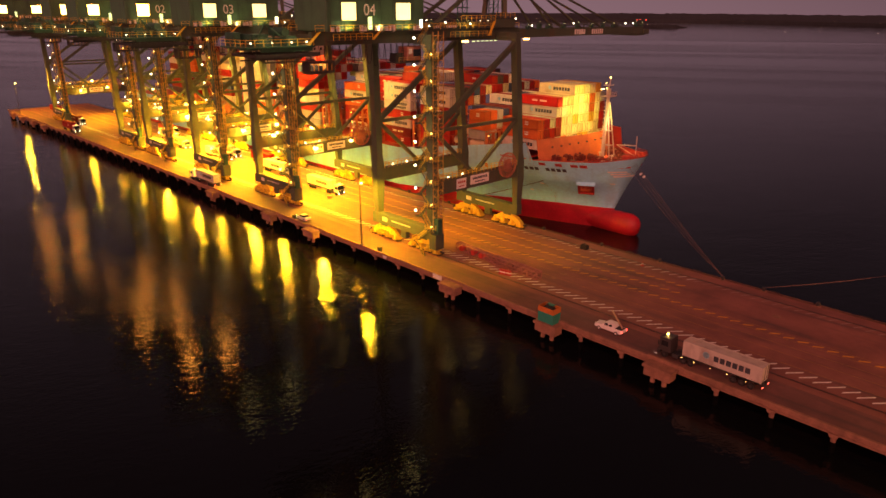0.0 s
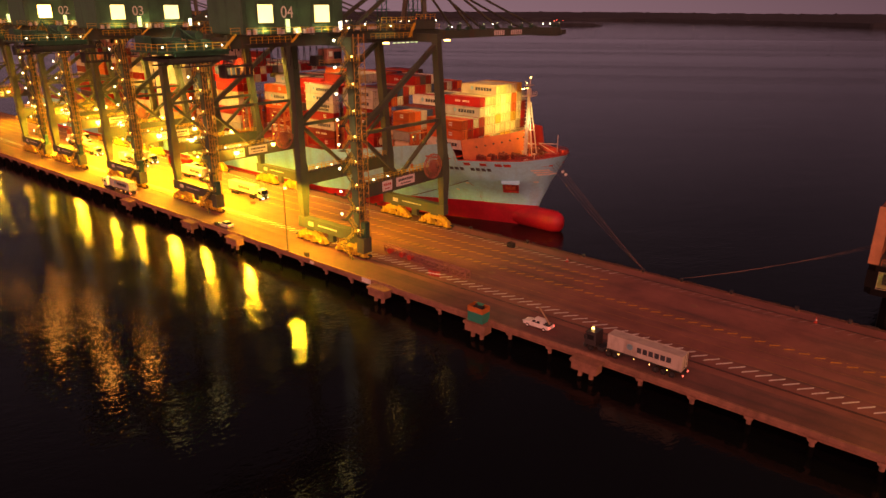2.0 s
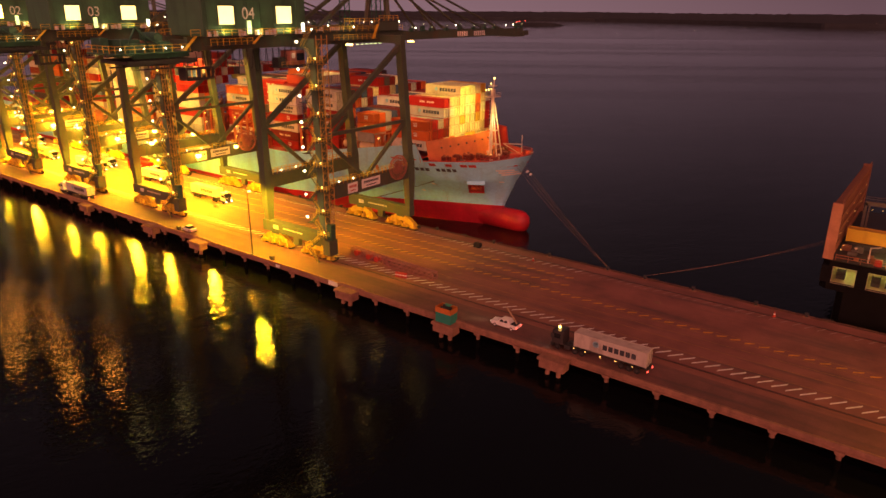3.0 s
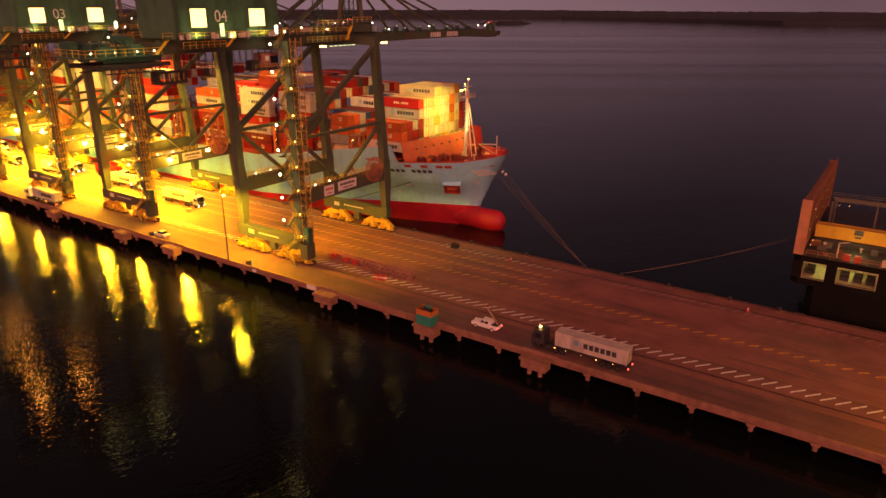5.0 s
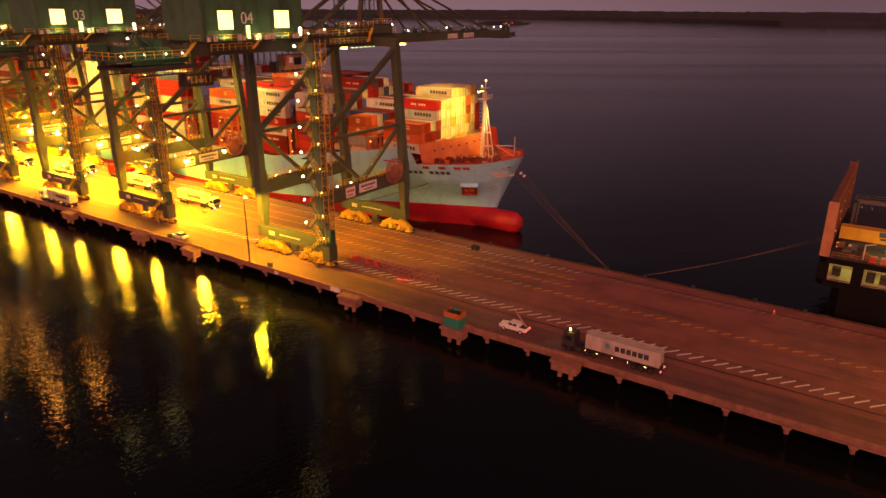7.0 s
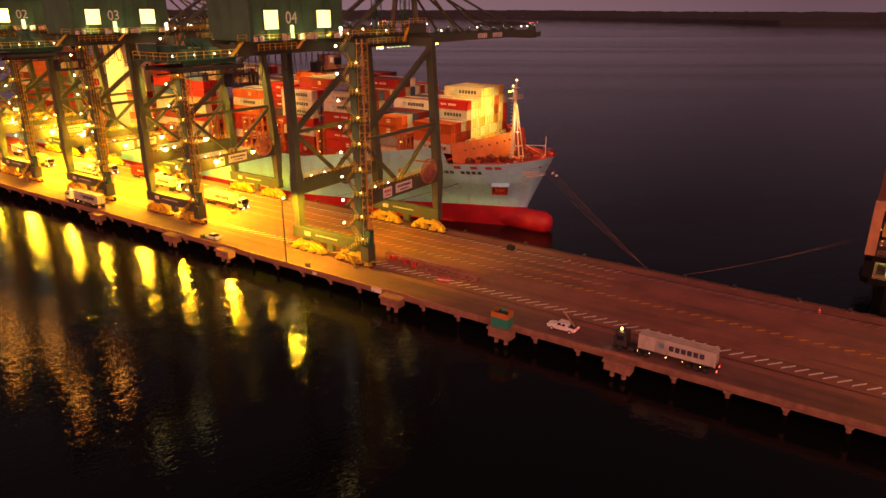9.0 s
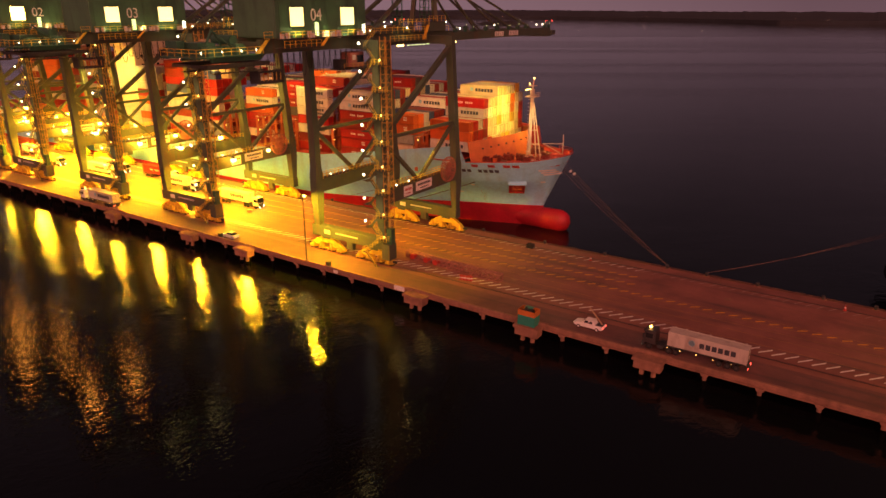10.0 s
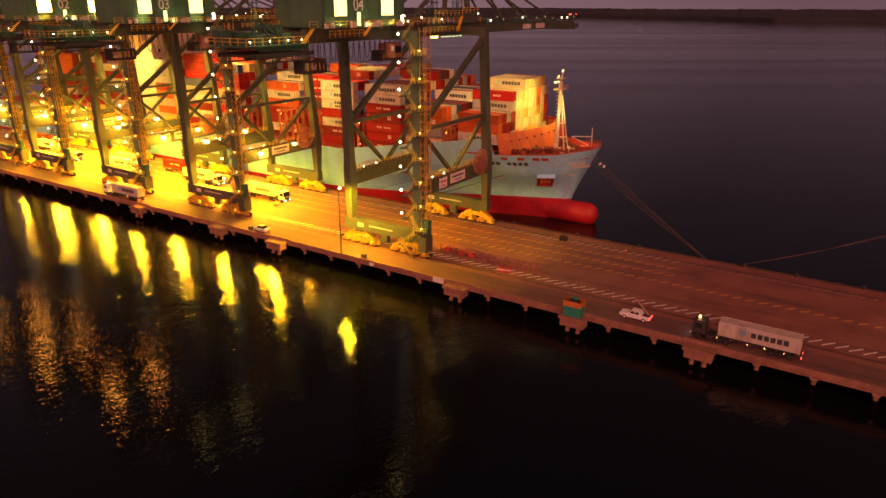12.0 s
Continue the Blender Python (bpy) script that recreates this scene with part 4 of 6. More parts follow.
    part("cab_rail", built(railing, (4.95, -5.2, 41.8), (4.95, 3.4, 41.8), 1.0, 1.4), M["orange_steel"], trolley)
    bm = bmesh.new()
    for i in range(16):
        y = -24 + 1.6 * i
        drop = 3.0 + 1.2 * (i % 3) * 0.5
        pts = [(3.9, y + 1.5 * k / 6, 45.6 - drop * (1 - (2 * k / 6 - 1) ** 4)) for k in range(7)]
        for p, q in zip(pts, pts[1:]):
            beam(bm, p, q, 0.09)
    part("festoon_cable", bm, M["cable"], crane, "hanging black festoon cable loops")
    # lamp brackets and lockers along the boom's catwalk
    for y, h in ((36.5, 1.6), (41.0, 2.4), (44.5, 1.4), (51.0, 1.8), (57.0, 2.2), (63.5, 1.5), (69.0, 1.9), (74.0, 1.4), (86.0, 2.2), (89.0, 1.7)):
        locker = part("boom_locker", boxes(((3.6, y, 47.75), (4.3, y + 1.1, 47.75 + 0.5 * h)), ((3.9, y + 0.4, 47.75), (4.0, y + 0.5, 47.75 + h))), M["platform_teal"], crane)
        part("boom_lamp", built(ball, (4.35, y + 0.45, 47.75 + 0.7 * h), 0.10), M["lit_door"], locker)
    # lamps on girder and boom
    for x, y, z in ((5.0, 3.2, 48.9), (5.0, 8.0, 49.6), (4.8, 16.0, 49.2), (4.8, 31.5, 50.2), (4.6, 38.0, 48.6), (4.6, 55.0, 49.0), (4.6, 80.0, 48.7), (4.6, 84.0, 48.7)):
        part("girder_lamp", built(ball, (x, y, z), 0.20), M["lit_white"], crane)
    for y in (87.0, 88.5, 92.0):
        part("warning_lamp", built(ball, (4.0, y, 49.6), 0.11), M["lit_red"], crane)
    for y in (19.0, 20.5, 22.0, 23.5, 25.0, 26.5):
        part("underside_lamp", built(box, (3.0, y, 45.35), (0.5, 0.5, 0.15)), M["lit_door"], crane)
    return crane


crane = make_crane()
cranes = [crane] + [copy_thing(crane, pose(cx, RAIL_NEAR, 0)) for cx, _ in CRANES[1:]]
# the cranes further along carry stronger sodium floods on their houses
for c in cranes[2:]:
    for house in [p for p in c.children if p.name.startswith("machinery_house")]:
        for panel_ob in [p for p in house.children if p.name.startswith("lit_window")]:
            panel_ob.data = panel_ob.data.copy()
            panel_ob.data.materials[0] = M["lit_window_sodium"]
for c, (cx, number) in zip(cranes, CRANES):
    if number:
        me = text_mesh(number, 3.0)
        me.materials.append(M["pale"])
        ob = new("crane_number", me)
        ob.parent = c
        ob.matrix_basis = Matrix.Translation((5.50, -12.9, 52.0)) @ Matrix(((0, 0, 1, 0), (1, 0, 0, 0), (0, 1, 0, 0), (0, 0, 0, 1)))
        c["label"] = "dark green steel container crane numbered " + number + ", boom lowered over the ship"


def flood_housing(x, y, z, big):
    """A sodium floodlight: hood, lens and bracket."""
    f = thing("floodlight", (x, y, z), "sodium floodlight glowing yellow under a crane's portal beam", "floodlight", "sodium floodlights")
    bm = bmesh.new()
    tube(bm, (0, 0, 0.45), (0, 0, 0.75), 0.6 * big, 12, 0.35 * big)
    part("hood", bm, M["dark"], f)
    bm = bmesh.new()
    bmesh.ops.create_uvsphere(bm, u_segments=12, v_segments=6, radius=0.78 * big, matrix=Matrix.Diagonal((1, 1, 0.8, 1)))
    part("lens", bm, M["lit_sodium"], f, "glowing yellow lens")
    part("bracket", boxes(((-0.08, -0.08, 0.45), (0.08, 0.08, 1.1))), M["dark"], f)


for x, y, z, s in FLOODS:
    flood_housing(x, y, z + 0.45, 0.7 + 0.3 * s)

# ---- container ship at the berth ----
SHIP_Y, HALF = 155.0, 20.2
STERN_X = -372.0


def stem_x(z):
    return lerp_table(z, [(-6, -97.5), (2.6, -95.7), (17.3, -88.7), (24, -85.5)])


def breadth(x, z):
    """Half breadth of the hull: fine at the waterline, flared at the deck."""
    d = max(0.0, stem_x(z) - x)
    length = lerp_table(z, [(-6, 70), (4, 63), (10, 36), (15.3, 27.6), (21, 24)])
    power = lerp_table(z, [(-6, 0.9), (4, 0.85), (10, 0.55), (15.3, 0.5), (21, 0.48)])
    return HALF * min(1.0, d / length) ** power


def sheer(x):
    """Height of the hull's upper edge."""
    if x > -110.5:
        return lerp_table(-x, [(88, 17.3), (96, 16.0), (110.5, 15.6)])
    return lerp_table(-x, [(110.5, 20.3), (160, 12.2), (372, 12.2)])


def boot_top(x):
    """Height of the line between the red boot topping and the blue side."""
    return lerp_table(-x, [(88, 2.1), (113, 1.9), (145, 0.7), (168, 0.55), (195, 0.1), (372, 0.0)])


def hull_skin(low, high, steps, stations):
    """Both sides of the hull between two heights or lines; high None: up to the sheer line."""
    bm = bmesh.new()
    for s in (-1, 1):
        rows = []
        for t in stations:
            row = []
            for k in range(steps + 1):
                base_x = t
                top = sheer(base_x) if high is None else high(base_x)
                bottom = low(base_x) if callable(low) else low
                z = bottom + (top - bottom) * k / steps
                x = min(base_x, stem_x(z))
                if base_x > -111:
                    f = (base_x + 111) / (111 - 88.0)
                    x = -111 + f * (stem_x(z) + 111)
                row.append(bm.verts.new((x, SHIP_Y + s * breadth(x, z), z)))
            rows.append(row)
        for p, q in zip(rows, rows[1:]):
            for k in range(steps):
                try:
                    bm.faces.new((p[k], q[k], q[k + 1], p[k + 1]))
                except ValueError:
                    pass
    bmesh.ops.remove_doubles(bm, verts=bm.verts, dist=0.01)
    for f in bm.faces:
        f.smooth = True
    return bm


def solid(ob, thick):
    mod = ob.modifiers.new("thickness", "SOLIDIFY")
    mod.thickness, mod.offset = thick, -1
    return ob


ship = thing("container_ship", (0, 0, 0), "large pale blue container ship with red boot topping at the quay", "ship")
aft = [STERN_X + (STERN_X * -1 - 111.0) * i / 26 for i in range(27)]
bow = [-110.4 + 22.4 * i / 16 for i in range(17)]
part("hull_side_aft", hull_skin(boot_top, None, 8, aft), M["hull"], ship)
part("hull_side_bow", hull_skin(boot_top, None, 10, [-111.0] + bow), M["hull"], ship)
part("boot_topping", hull_skin(-6.0, boot_top, 6, aft + bow), M["boot"], ship, "red boot topping with scuffs")
# join between the bow and the higher side amidships, transom, decks
bm = bmesh.new()
for s in (-1, 1):
    b0, b1 = breadth(-111, 15.6), breadth(-111, 20.3)
    vs = [bm.verts.new(v) for v in ((-111, SHIP_Y + s * b0, 15.0), (-111, SHIP_Y + s * b1, 20.3), (-111.4, SHIP_Y + s * (b1 - 0.8), 20.3), (-111.4, SHIP_Y + s * (b0 - 0.8), 15.0))]
    bm.faces.new(vs)
part("side_return", bm, M["bulwark"], ship)
part("transom", boxes(((STERN_X - 0.2, SHIP_Y - HALF, -3), (STERN_X, SHIP_Y + HALF, 12.2))), M["hull"], ship)


def deck_plan(bm, z, x_from, x_to, inset, n=24):
    low, high = [], []
    for i in range(n + 1):
        x = x_from + (x_to - x_from) * i / n
        b = max(0.05, breadth(x, z) - inset)
        low.append((x, SHIP_Y - b))
        high.append((x, SHIP_Y + b))
    prism(bm, low + high[::-1], "z", z - 0.3, z)


part("forecastle_deck", built(deck_plan, 14.6, -112.0, -90.8, 0.25), M["deckred"], ship, "red forecastle deck")
bm = bmesh.new()
deck_plan(bm, 11.9, STERN_X, -130.0, 0.15)
part("main_deck", bm, M["deckred"], ship)
bm = bmesh.new()
deck_plan(bm, 16.0, -131, -112.0, 0.2)
part("raised_deck", bm, M["deckred"], ship)
# bulwark cap and inner side at the bow
for side in (-1, 1):
    bm, rings = bmesh.new(), []
    for i in range(25):
        x = -110.4 + 21.8 * i / 24
        z = sheer(x)
        y = max(0.02, breadth(x, z) - 0.12)
        rings.append([bm.verts.new((x, SHIP_Y + side * (y + dy), z + dz)) for dy, dz in ((-0.18, -0.11), (0.18, -0.11), (0.18, 0.11), (-0.18, 0.11))])
    for p, q in zip(rings, rings[1:]):
        for k in range(4):
            bm.faces.new((p[k], p[(k + 1) % 4], q[(k + 1) % 4], q[k]))
    bm.faces.new(rings[0])
    bm.faces.new(rings[-1][::-1])
    part("bulwark_cap", bm, M["deckred"], ship, "red painted bulwark rim")
bm = bmesh.new()
for s in (-1, 1):
    rows = []
    for i in range(25):
        x = -110.3 + 18.7 * i / 24
        rows.append([bm.verts.new((x, SHIP_Y + s * max(0.04, breadth(x, z) - 0.25), z)) for z in (14.5, sheer(x) - 0.05)])
    for p, q in zip(rows, rows[1:]):
        bm.faces.new((p[0], q[0], q[1], p[1]))
part("bulwark_inside", bm, M["deckred"], ship, "red inner side of the bulwark")
bm = bmesh.new()
for s in (-1, 1):
    for i in range(7):
        x0, x1 = -97.0 + 1.15 * i, -97.0 + 1.15 * (i + 1)
        railing(bm, (x0, SHIP_Y + s * max(0.1, breadth(x0, 16.5) - 0.2), sheer(x0)), (x1, SHIP_Y + s * max(0.1, breadth(x1, 16.5) - 0.2), sheer(x1)), 0.9, 1.2, 0.06)
part("bow_rail", bm, M["deckred"], ship, "red guard rail round the bow")
bm = bmesh.new()
prism(bm, [(-94.2, 153.6), (-94.2, 156.4), (-91.0, 155.3), (-91.0, 154.7)], "z", 15.2, 17.0)
soften(bm, 0.2, 1)
part("bow_platform", bm, M["deckred"], ship)
# breakwater: a tall raked wall behind the forecastle
bm = bmesh.new()
pts = [(-111.2, 139.6, 20.3), (-108.0, 146.0, 20.7), (-104.6, 153.0, 21.2), (-103.6, 158.0, 21.6), (-106.0, 165.0, 21.4), (-111.2, 170.6, 20.6)]
lowers = [bm.verts.new((x + 1.2, y, 14.5)) for x, y, z in pts]
uppers = [bm.verts.new((x, y, z)) for x, y, z in pts]
for i in range(len(pts) - 1):
    bm.faces.new((lowers[i], lowers[i + 1], uppers[i + 1], uppers[i]))
wall = solid(part("breakwater", bm, M["bulwark"], ship, "orange red raked breakwater wall"), 0.2)
port_me = mesh_of("freeing_port", built(tube, (0.10, 0, 0), (0.45, 0, 0), 0.24, 10), M["dark"])
for x, y, z in ((-109.0, 143.2, 18.4), (-107.9, 145.6, 18.6), (-106.8, 147.8, 18.9), (-105.7, 150.0, 19.1), (-104.6, 152.2, 19.4), (-103.6, 154.5, 19.7), (-103.2, 156.6, 19.9)):
    share("freeing_port", port_me, ship, (x + 0.15, y, z), -27)
bm = bmesh.new()
prism(bm, [(-112.0, 14.6), (-105.2, 14.9), (-106.2, 20.7), (-112.0, 21.2)], "y", 171.4, 171.6)
part("breakwater_wing", bm, M["deckred"], ship, "dark red wing of the breakwater on the far side")
# bulbous bow: a fat cylinder that grows out of the stem and ends round
bm = bmesh.new()
rings = []
for k in range(25):
    f = k / 24
    x = -108.0 + 20.4 * f
    w = 1.0 if x < -91.0 else math.sqrt(max(0.0, 1 - ((x + 91.0) / 3.4) ** 2))
    w *= 0.86 + 0.14 * min(1.0, (x + 108) / 12)
    rings.append([bm.verts.new((x, SHIP_Y - 0.3 + 2.5 * w * math.cos(6.28319 * i / 24), -1.35 + 3.1 * w * math.sin(6.28319 * i / 24))) for i in range(24)])
for p, q in zip(rings, rings[1:]):
    for i in range(24):
        bm.faces.new((p[i], p[(i + 1) % 24], q[(i + 1) % 24], q[i]))
bmesh.ops.remove_doubles(bm, verts=bm.verts, dist=0.01)
for f in bm.faces:
    f.smooth = True
part("bulbous_bow", bm, M["boot"], ship, "red bulbous bow above the water")
# anchor pocket: a red recess under a pale lip
along = Vector((1, -(breadth(-100.1, 8.6) - breadth(-101.1, 8.6)), 0)).normalized()
upward = Vector((0, -(breadth(-100.6, 9.6) - breadth(-100.6, 7.6)) / 2, 1))
outward = along.cross(upward).normalized()
upward = outward.cross(along)
place = Matrix((outward, along, upward)).transposed().to_4x4()
place.translation = (-100.6, SHIP_Y - breadth(-100.6, 8.6), 8.6)
bm = boxes(((-1.2, -2.1, -3.4), (0.75, 2.1, -3.1)), ((-1.2, -2.1, -3.1), (0.75, -1.8, 1.6)), ((-1.2, 1.8, -3.1), (0.75, 2.1, 1.6)), ((-1.2, -1.8, -3.1), (0.45, 1.8, 1.6)))
pocket = part("anchor_pocket", bm, M["deckred"], ship, "red anchor pocket")
pocket.matrix_basis = place
bm = boxes(((-1.2, -2.4, 1.6), (0.95, 2.4, 2.0)))
soften(bm, 0.10, 2)
pad = part("anchor_pocket_lip", bm, M["hull"], ship)
pad.matrix_basis = place
bm = boxes(((0.3, -0.35, -1.1), (0.85, 0.35, 1.1)), ((0.4, -1.4, -1.3), (0.95, 1.4, -0.6)), ((0.4, -1.4, -0.6), (0.8, -0.9, 0.3)), ((0.4, 0.9, -0.6), (0.8, 1.4, 0.3)))
soften(bm, 0.06, 1)
anchor = part("anchor", bm, M["bulwark"], ship)
anchor.matrix_basis = place


def on_hull(bm, x0, x1, z0, z1, proud=0.06, side=-1):
    """A painted patch that follows the hull's side."""
    n = max(1, int(abs(x1 - x0) / 0.8))
    vs = []
    for i in range(n + 1):
        x = x0 + (x1 - x0) * i / n
        vs.append([bm.verts.new((x + proud, SHIP_Y + side * (breadth(x, z) + proud), z)) for z in (z0, z1)])
    for p, q in zip(vs, vs[1:]):
        bm.faces.new((p[0], q[0], q[1], p[1]))


bm = bmesh.new()
for i in range(11):
    if i != 6:
        on_hull(bm, -117.4 + 1.32 * i, -116.45 + 1.32 * i, 12.6, 13.5)
part("name_bars", bm, M["letters"], ship, "dark bars where the ship's name stands")
bm = bmesh.new()
for i in range(3):
    on_hull(bm, -94.6 + 0.35 * i, -91.4 + 0.2 * i, 13.05 - 0.65 * i, 13.48 - 0.65 * i, 0.12)
part("bow_stripes", bm, M["pale"], ship)
bm = bmesh.new()
for x in (-109.3, -105.4, -101.9, -99.9):
    on_hull(bm, x, x + 1.6, 14.2, 15.0, 0.08)
part("fairleads", bm, M["deckred"], ship)
bm = bmesh.new()
for x, z in ((-103.6, 5.6), (-112.0, 8.0), (-117, 5.0), (-95.0, 9.5)):
    on_hull(bm, x, x + 0.9, z, z + 0.45, 0.08)
part("draught_marks", bm, M["pale"], ship)

# foremast
bm = bmesh.new()
tube(bm, (-101.6, 155.9, 14.6), (-101.2, 155.9, 31.0), 0.55, 12, 0.42)
for s in (-1, 1):
    tube(bm, (-98.6, 155.9 + 1.3 * s, 14.6), (-100.8, 155.9 + 0.3 * s, 29.5), 0.18, 8)
for z in (18.5, 22.2, 25.8):
    f = (z - 14.6) / 14.9
    x = -98.6 - 2.2 * f
    for s in (-1, 1):
        beam(bm, (-101.4, 155.9, z), (x, 155.9 + s * (1.3 - f), z), 0.14)
    beam(bm, (x, 155.9 - 1.3 + f, z), (x, 155.9 + 1.3 - f, z), 0.14)
box(bm, (-101.2, 155.9, 31.1), (2.6, 3.6, 0.2))
box(bm, (-101.2, 155.9, 32.0), (0.9, 0.9, 2.0))
box(bm, (-101.2, 155.9, 33.9), (1.6, 2.2, 0.15))
tube(bm, (-101.2, 155.9, 33.0), (-100.9, 155.9, 35.6), 0.16, 8)
for z in range(16, 31, 1):
    box(bm, (-102.1, 155.9, z + 0.3), (0.5, 0.5, 0.06))
mast = part("foremast", bm, M["mast"], ship, "buff tubular foremast with ladder and lamps")
part("masthead_lamp", built(ball, (-100.9, 155.9, 35.85), 0.26), M["lit_amber"], mast)
bm = bmesh.new()
for y in (154.4, 155.3, 156.6):
    ball(bm, (-102.3, y, 32.9), 0.2)
ball(bm, (-102.0, 155.9, 34.4), 0.16)
part("mast_floods", bm, M["lit_sodium"], mast)
part("mast_rail", built(railing, (-99.9, 154.1, 31.2), (-99.9, 157.7, 31.2), 1.0, 0.9), M["mast"], mast)
part("jack_staff", built(tube, (-91.2, 155, 16.5), (-91.2, 155, 22.0), 0.12, 8), M["mast"], ship)
bm = bmesh.new()
beam(bm, (-97.5, 156, 18.9), (-91.3, 155, 19.6), 0.22)
beam(bm, (-97.5, 156, 18.9), (-91.3, 155, 16.9), 0.16)
part("bow_davit", bm, M["mast"], ship)
# forecastle machinery: winches, bollards, drums
for k, (x, y) in enumerate(((-106.5, 146.5), (-104.5, 149.5), (-101.8, 151.5), (-99.0, 150.5), (-98.4, 158.8), (-101.8, 161.0), (-95.8, 153.0), (-95.6, 157.4), (-103.0, 164.0), (-108.0, 143.5))):
    bm = bmesh.new()
    box(bm, (x, y, 15.0), (2.2, 1.4, 0.7))
    tube(bm, (x - 0.9, y, 15.7), (x + 0.9, y, 15.7), 0.62, 12)
    for e in (-1.0, 0.0, 1.0):
        tube(bm, (x + e - 0.06, y, 15.7), (x + e + 0.06, y, 15.7), 0.85, 12)
    box(bm, (x + 1.4, y + 0.3, 15.5), (0.6, 0.8, 1.2))
    part("winch", bm, M["winch"], ship)
for x, y in ((-108.5, 147), (-104, 146.5), (-97, 150.8), (-94.2, 152.6), (-93.6, 156.9), (-97.2, 160.4), (-106, 167)):
    bm = bmesh.new()
    for e in (-0.5, 0.5):
        tube(bm, (x + e, y, 14.6), (x + e, y, 15.9), 0.26, 10)
    box(bm, (x, y, 14.7), (1.9, 0.8, 0.15))
    part("mooring_bitts", bm, M["winch"], ship)

clutter = random.Random(11)
for k in range(34):
    x = clutter.uniform(-107.5, -93.5)
    half = max(0.6, breadth(x, 14.6) - 1.6)
    if x < -103.0:
        half = min(half, 11.0)
    y = SHIP_Y + clutter.uniform(-half, half)
    h = clutter.uniform(0.7, 2.2)
    bm = bmesh.new()
    if k % 3 == 0:
        tube(bm, (x, y, 14.6), (x, y, 14.6 + h), 0.16, 10)
        tube(bm, (x, y, 14.6 + h), (x, y, 14.9 + h), 0.42, 12, 0.30)
        part("deck_vent", bm, M["mast"] if k % 2 else M["winch"], ship)
    elif k % 3 == 1:
        box(bm, (x, y, 14.6 + 0.25 * h), (0.9, 0.7, 0.5 * h))
        box(bm, (x, y, 14.6 + 0.5 * h + 0.05), (1.0, 0.8, 0.1))
        part("deck_locker", bm, M["bulwark"], ship)
    else:
        tube(bm, (x - 0.6, y, 15.1), (x + 0.6, y, 15.1), 0.38, 12)
        for e in (-0.62, 0.62):
            tube(bm, (x + e - 0.05, y, 15.1), (x + e + 0.05, y, 15.1), 0.5, 12)
        part("rope_drum", bm, M["rope"], ship, "drum wound with mooring rope")

# containers on board
CL, CW, CH = 12.19, 2.34, 2.6


def container_mesh(colour, length=CL):
    """A steel box: corner posts and rails proud of the ribbed panels, door gear on one end."""
    bm = bmesh.new()
    span(bm, (-length / 2 + 0.10, -CW / 2 + 0.09, 0.16), (length / 2 - 0.09, CW / 2 - 0.09, CH - 0.14))
    for sx in (-1, 1):
        for sy in (-1, 1):
            box(bm, (sx * (length / 2 - 0.10), sy * (CW / 2 - 0.10), CH / 2 - 0.04), (0.18, 0.18, CH - 0.08))
        for z in (0.13, CH - 0.15):
            box(bm, (sx * (length / 2 - 0.08), 0, z), (0.12, CW - 0.38, 0.16))
    for sy in (-1, 1):
        for z in (0.13, CH - 0.15):
            box(bm, (0, sy * (CW / 2 - 0.07), z), (length - 0.38, 0.10, 0.14))
    for y in (-0.55, 0.55):
        box(bm, (length / 2 - 0.07, y, CH / 2), (0.05, 0.05, CH - 0.5))
    return mesh_of("container_" + colour, bm, CM[colour])


CMESH = {k: container_mesh(k) for k in CONTAINER_COLOURS}
SHORT = {k: container_mesh(k, 6.06) for k in ("orange", "grey", "red", "white", "brown")}
bm = bmesh.new()
box(bm, (CL / 2 - 0.04, 0, CH / 2), (0.04, 0.05, CH - 0.4))
for y in (-CW / 2 + 0.22, CW / 2 - 0.22):
    box(bm, (CL / 2 - 0.07, y, CH / 2), (0.05, 0.07, CH - 0.36))
for z in (0.24, CH - 0.26):
    box(bm, (CL / 2 - 0.07, 0, z), (0.05, CW - 0.44, 0.07))
GEAR = mesh_of("door_gear", bm, M["dark"])


def mark_mesh(blocks, material):
    bm = bmesh.new()
    for x0, x1, z0, z1 in blocks:
        box(bm, ((x0 + x1) / 2, -CW / 2 - 0.012, (z0 + z1) / 2), (x1 - x0, 0.03, z1 - z0))
    return mesh_of("side_marking", bm, material)


# plain bars in place of the owners' marks


def word_bars(x0, x1, z0, z1, count, gap=0.24):
    """A row of equal upright blocks, one for each letter."""
    step = (x1 - x0) / count
    return [(x0 + step * i, x0 + step * (i + 1 - gap), z0, z1) for i in range(count)]


MARK = mark_mesh(word_bars(-1.1, 4.6, 0.90, 1.78, 6), M["letters"])
MARK_TWO = mark_mesh(word_bars(-1.1, 4.6, 1.40, 2.15, 6) + word_bars(-0.9, 4.2, 0.45, 1.05, 7), M["letters"])
LINES = mark_mesh([(1.6 + 0.42 * i, 1.88 + 0.42 * i, 1.55, 1.95) for i in range(3)] + [(1.6, 2.75, 1.0, 1.35)], M["pale"])
WIDE = mark_mesh([(-2.2 + 0.62 * i, -1.8 + 0.62 * i, 1.1, 1.6) for i in range(8) if i != 3], M["pale"])
bm = bmesh.new()
for a in (0, 45):
    box(bm, (-2.3, -CW / 2 - 0.012, 1.45), (0.85, 0.03, 0.85), Matrix.Rotation(radians(a), 3, "Y"))
STAR = mesh_of("star_marking", bm, M["starmark"])
NAMES = {"white": "off-white", "grey": "grey", "red": "red", "orange": "orange", "brown": "brown-red", "blue": "dark blue", "yellow": "yellow", "cream": "cream", "dark": "dark grey"}
marks = random.Random(3)


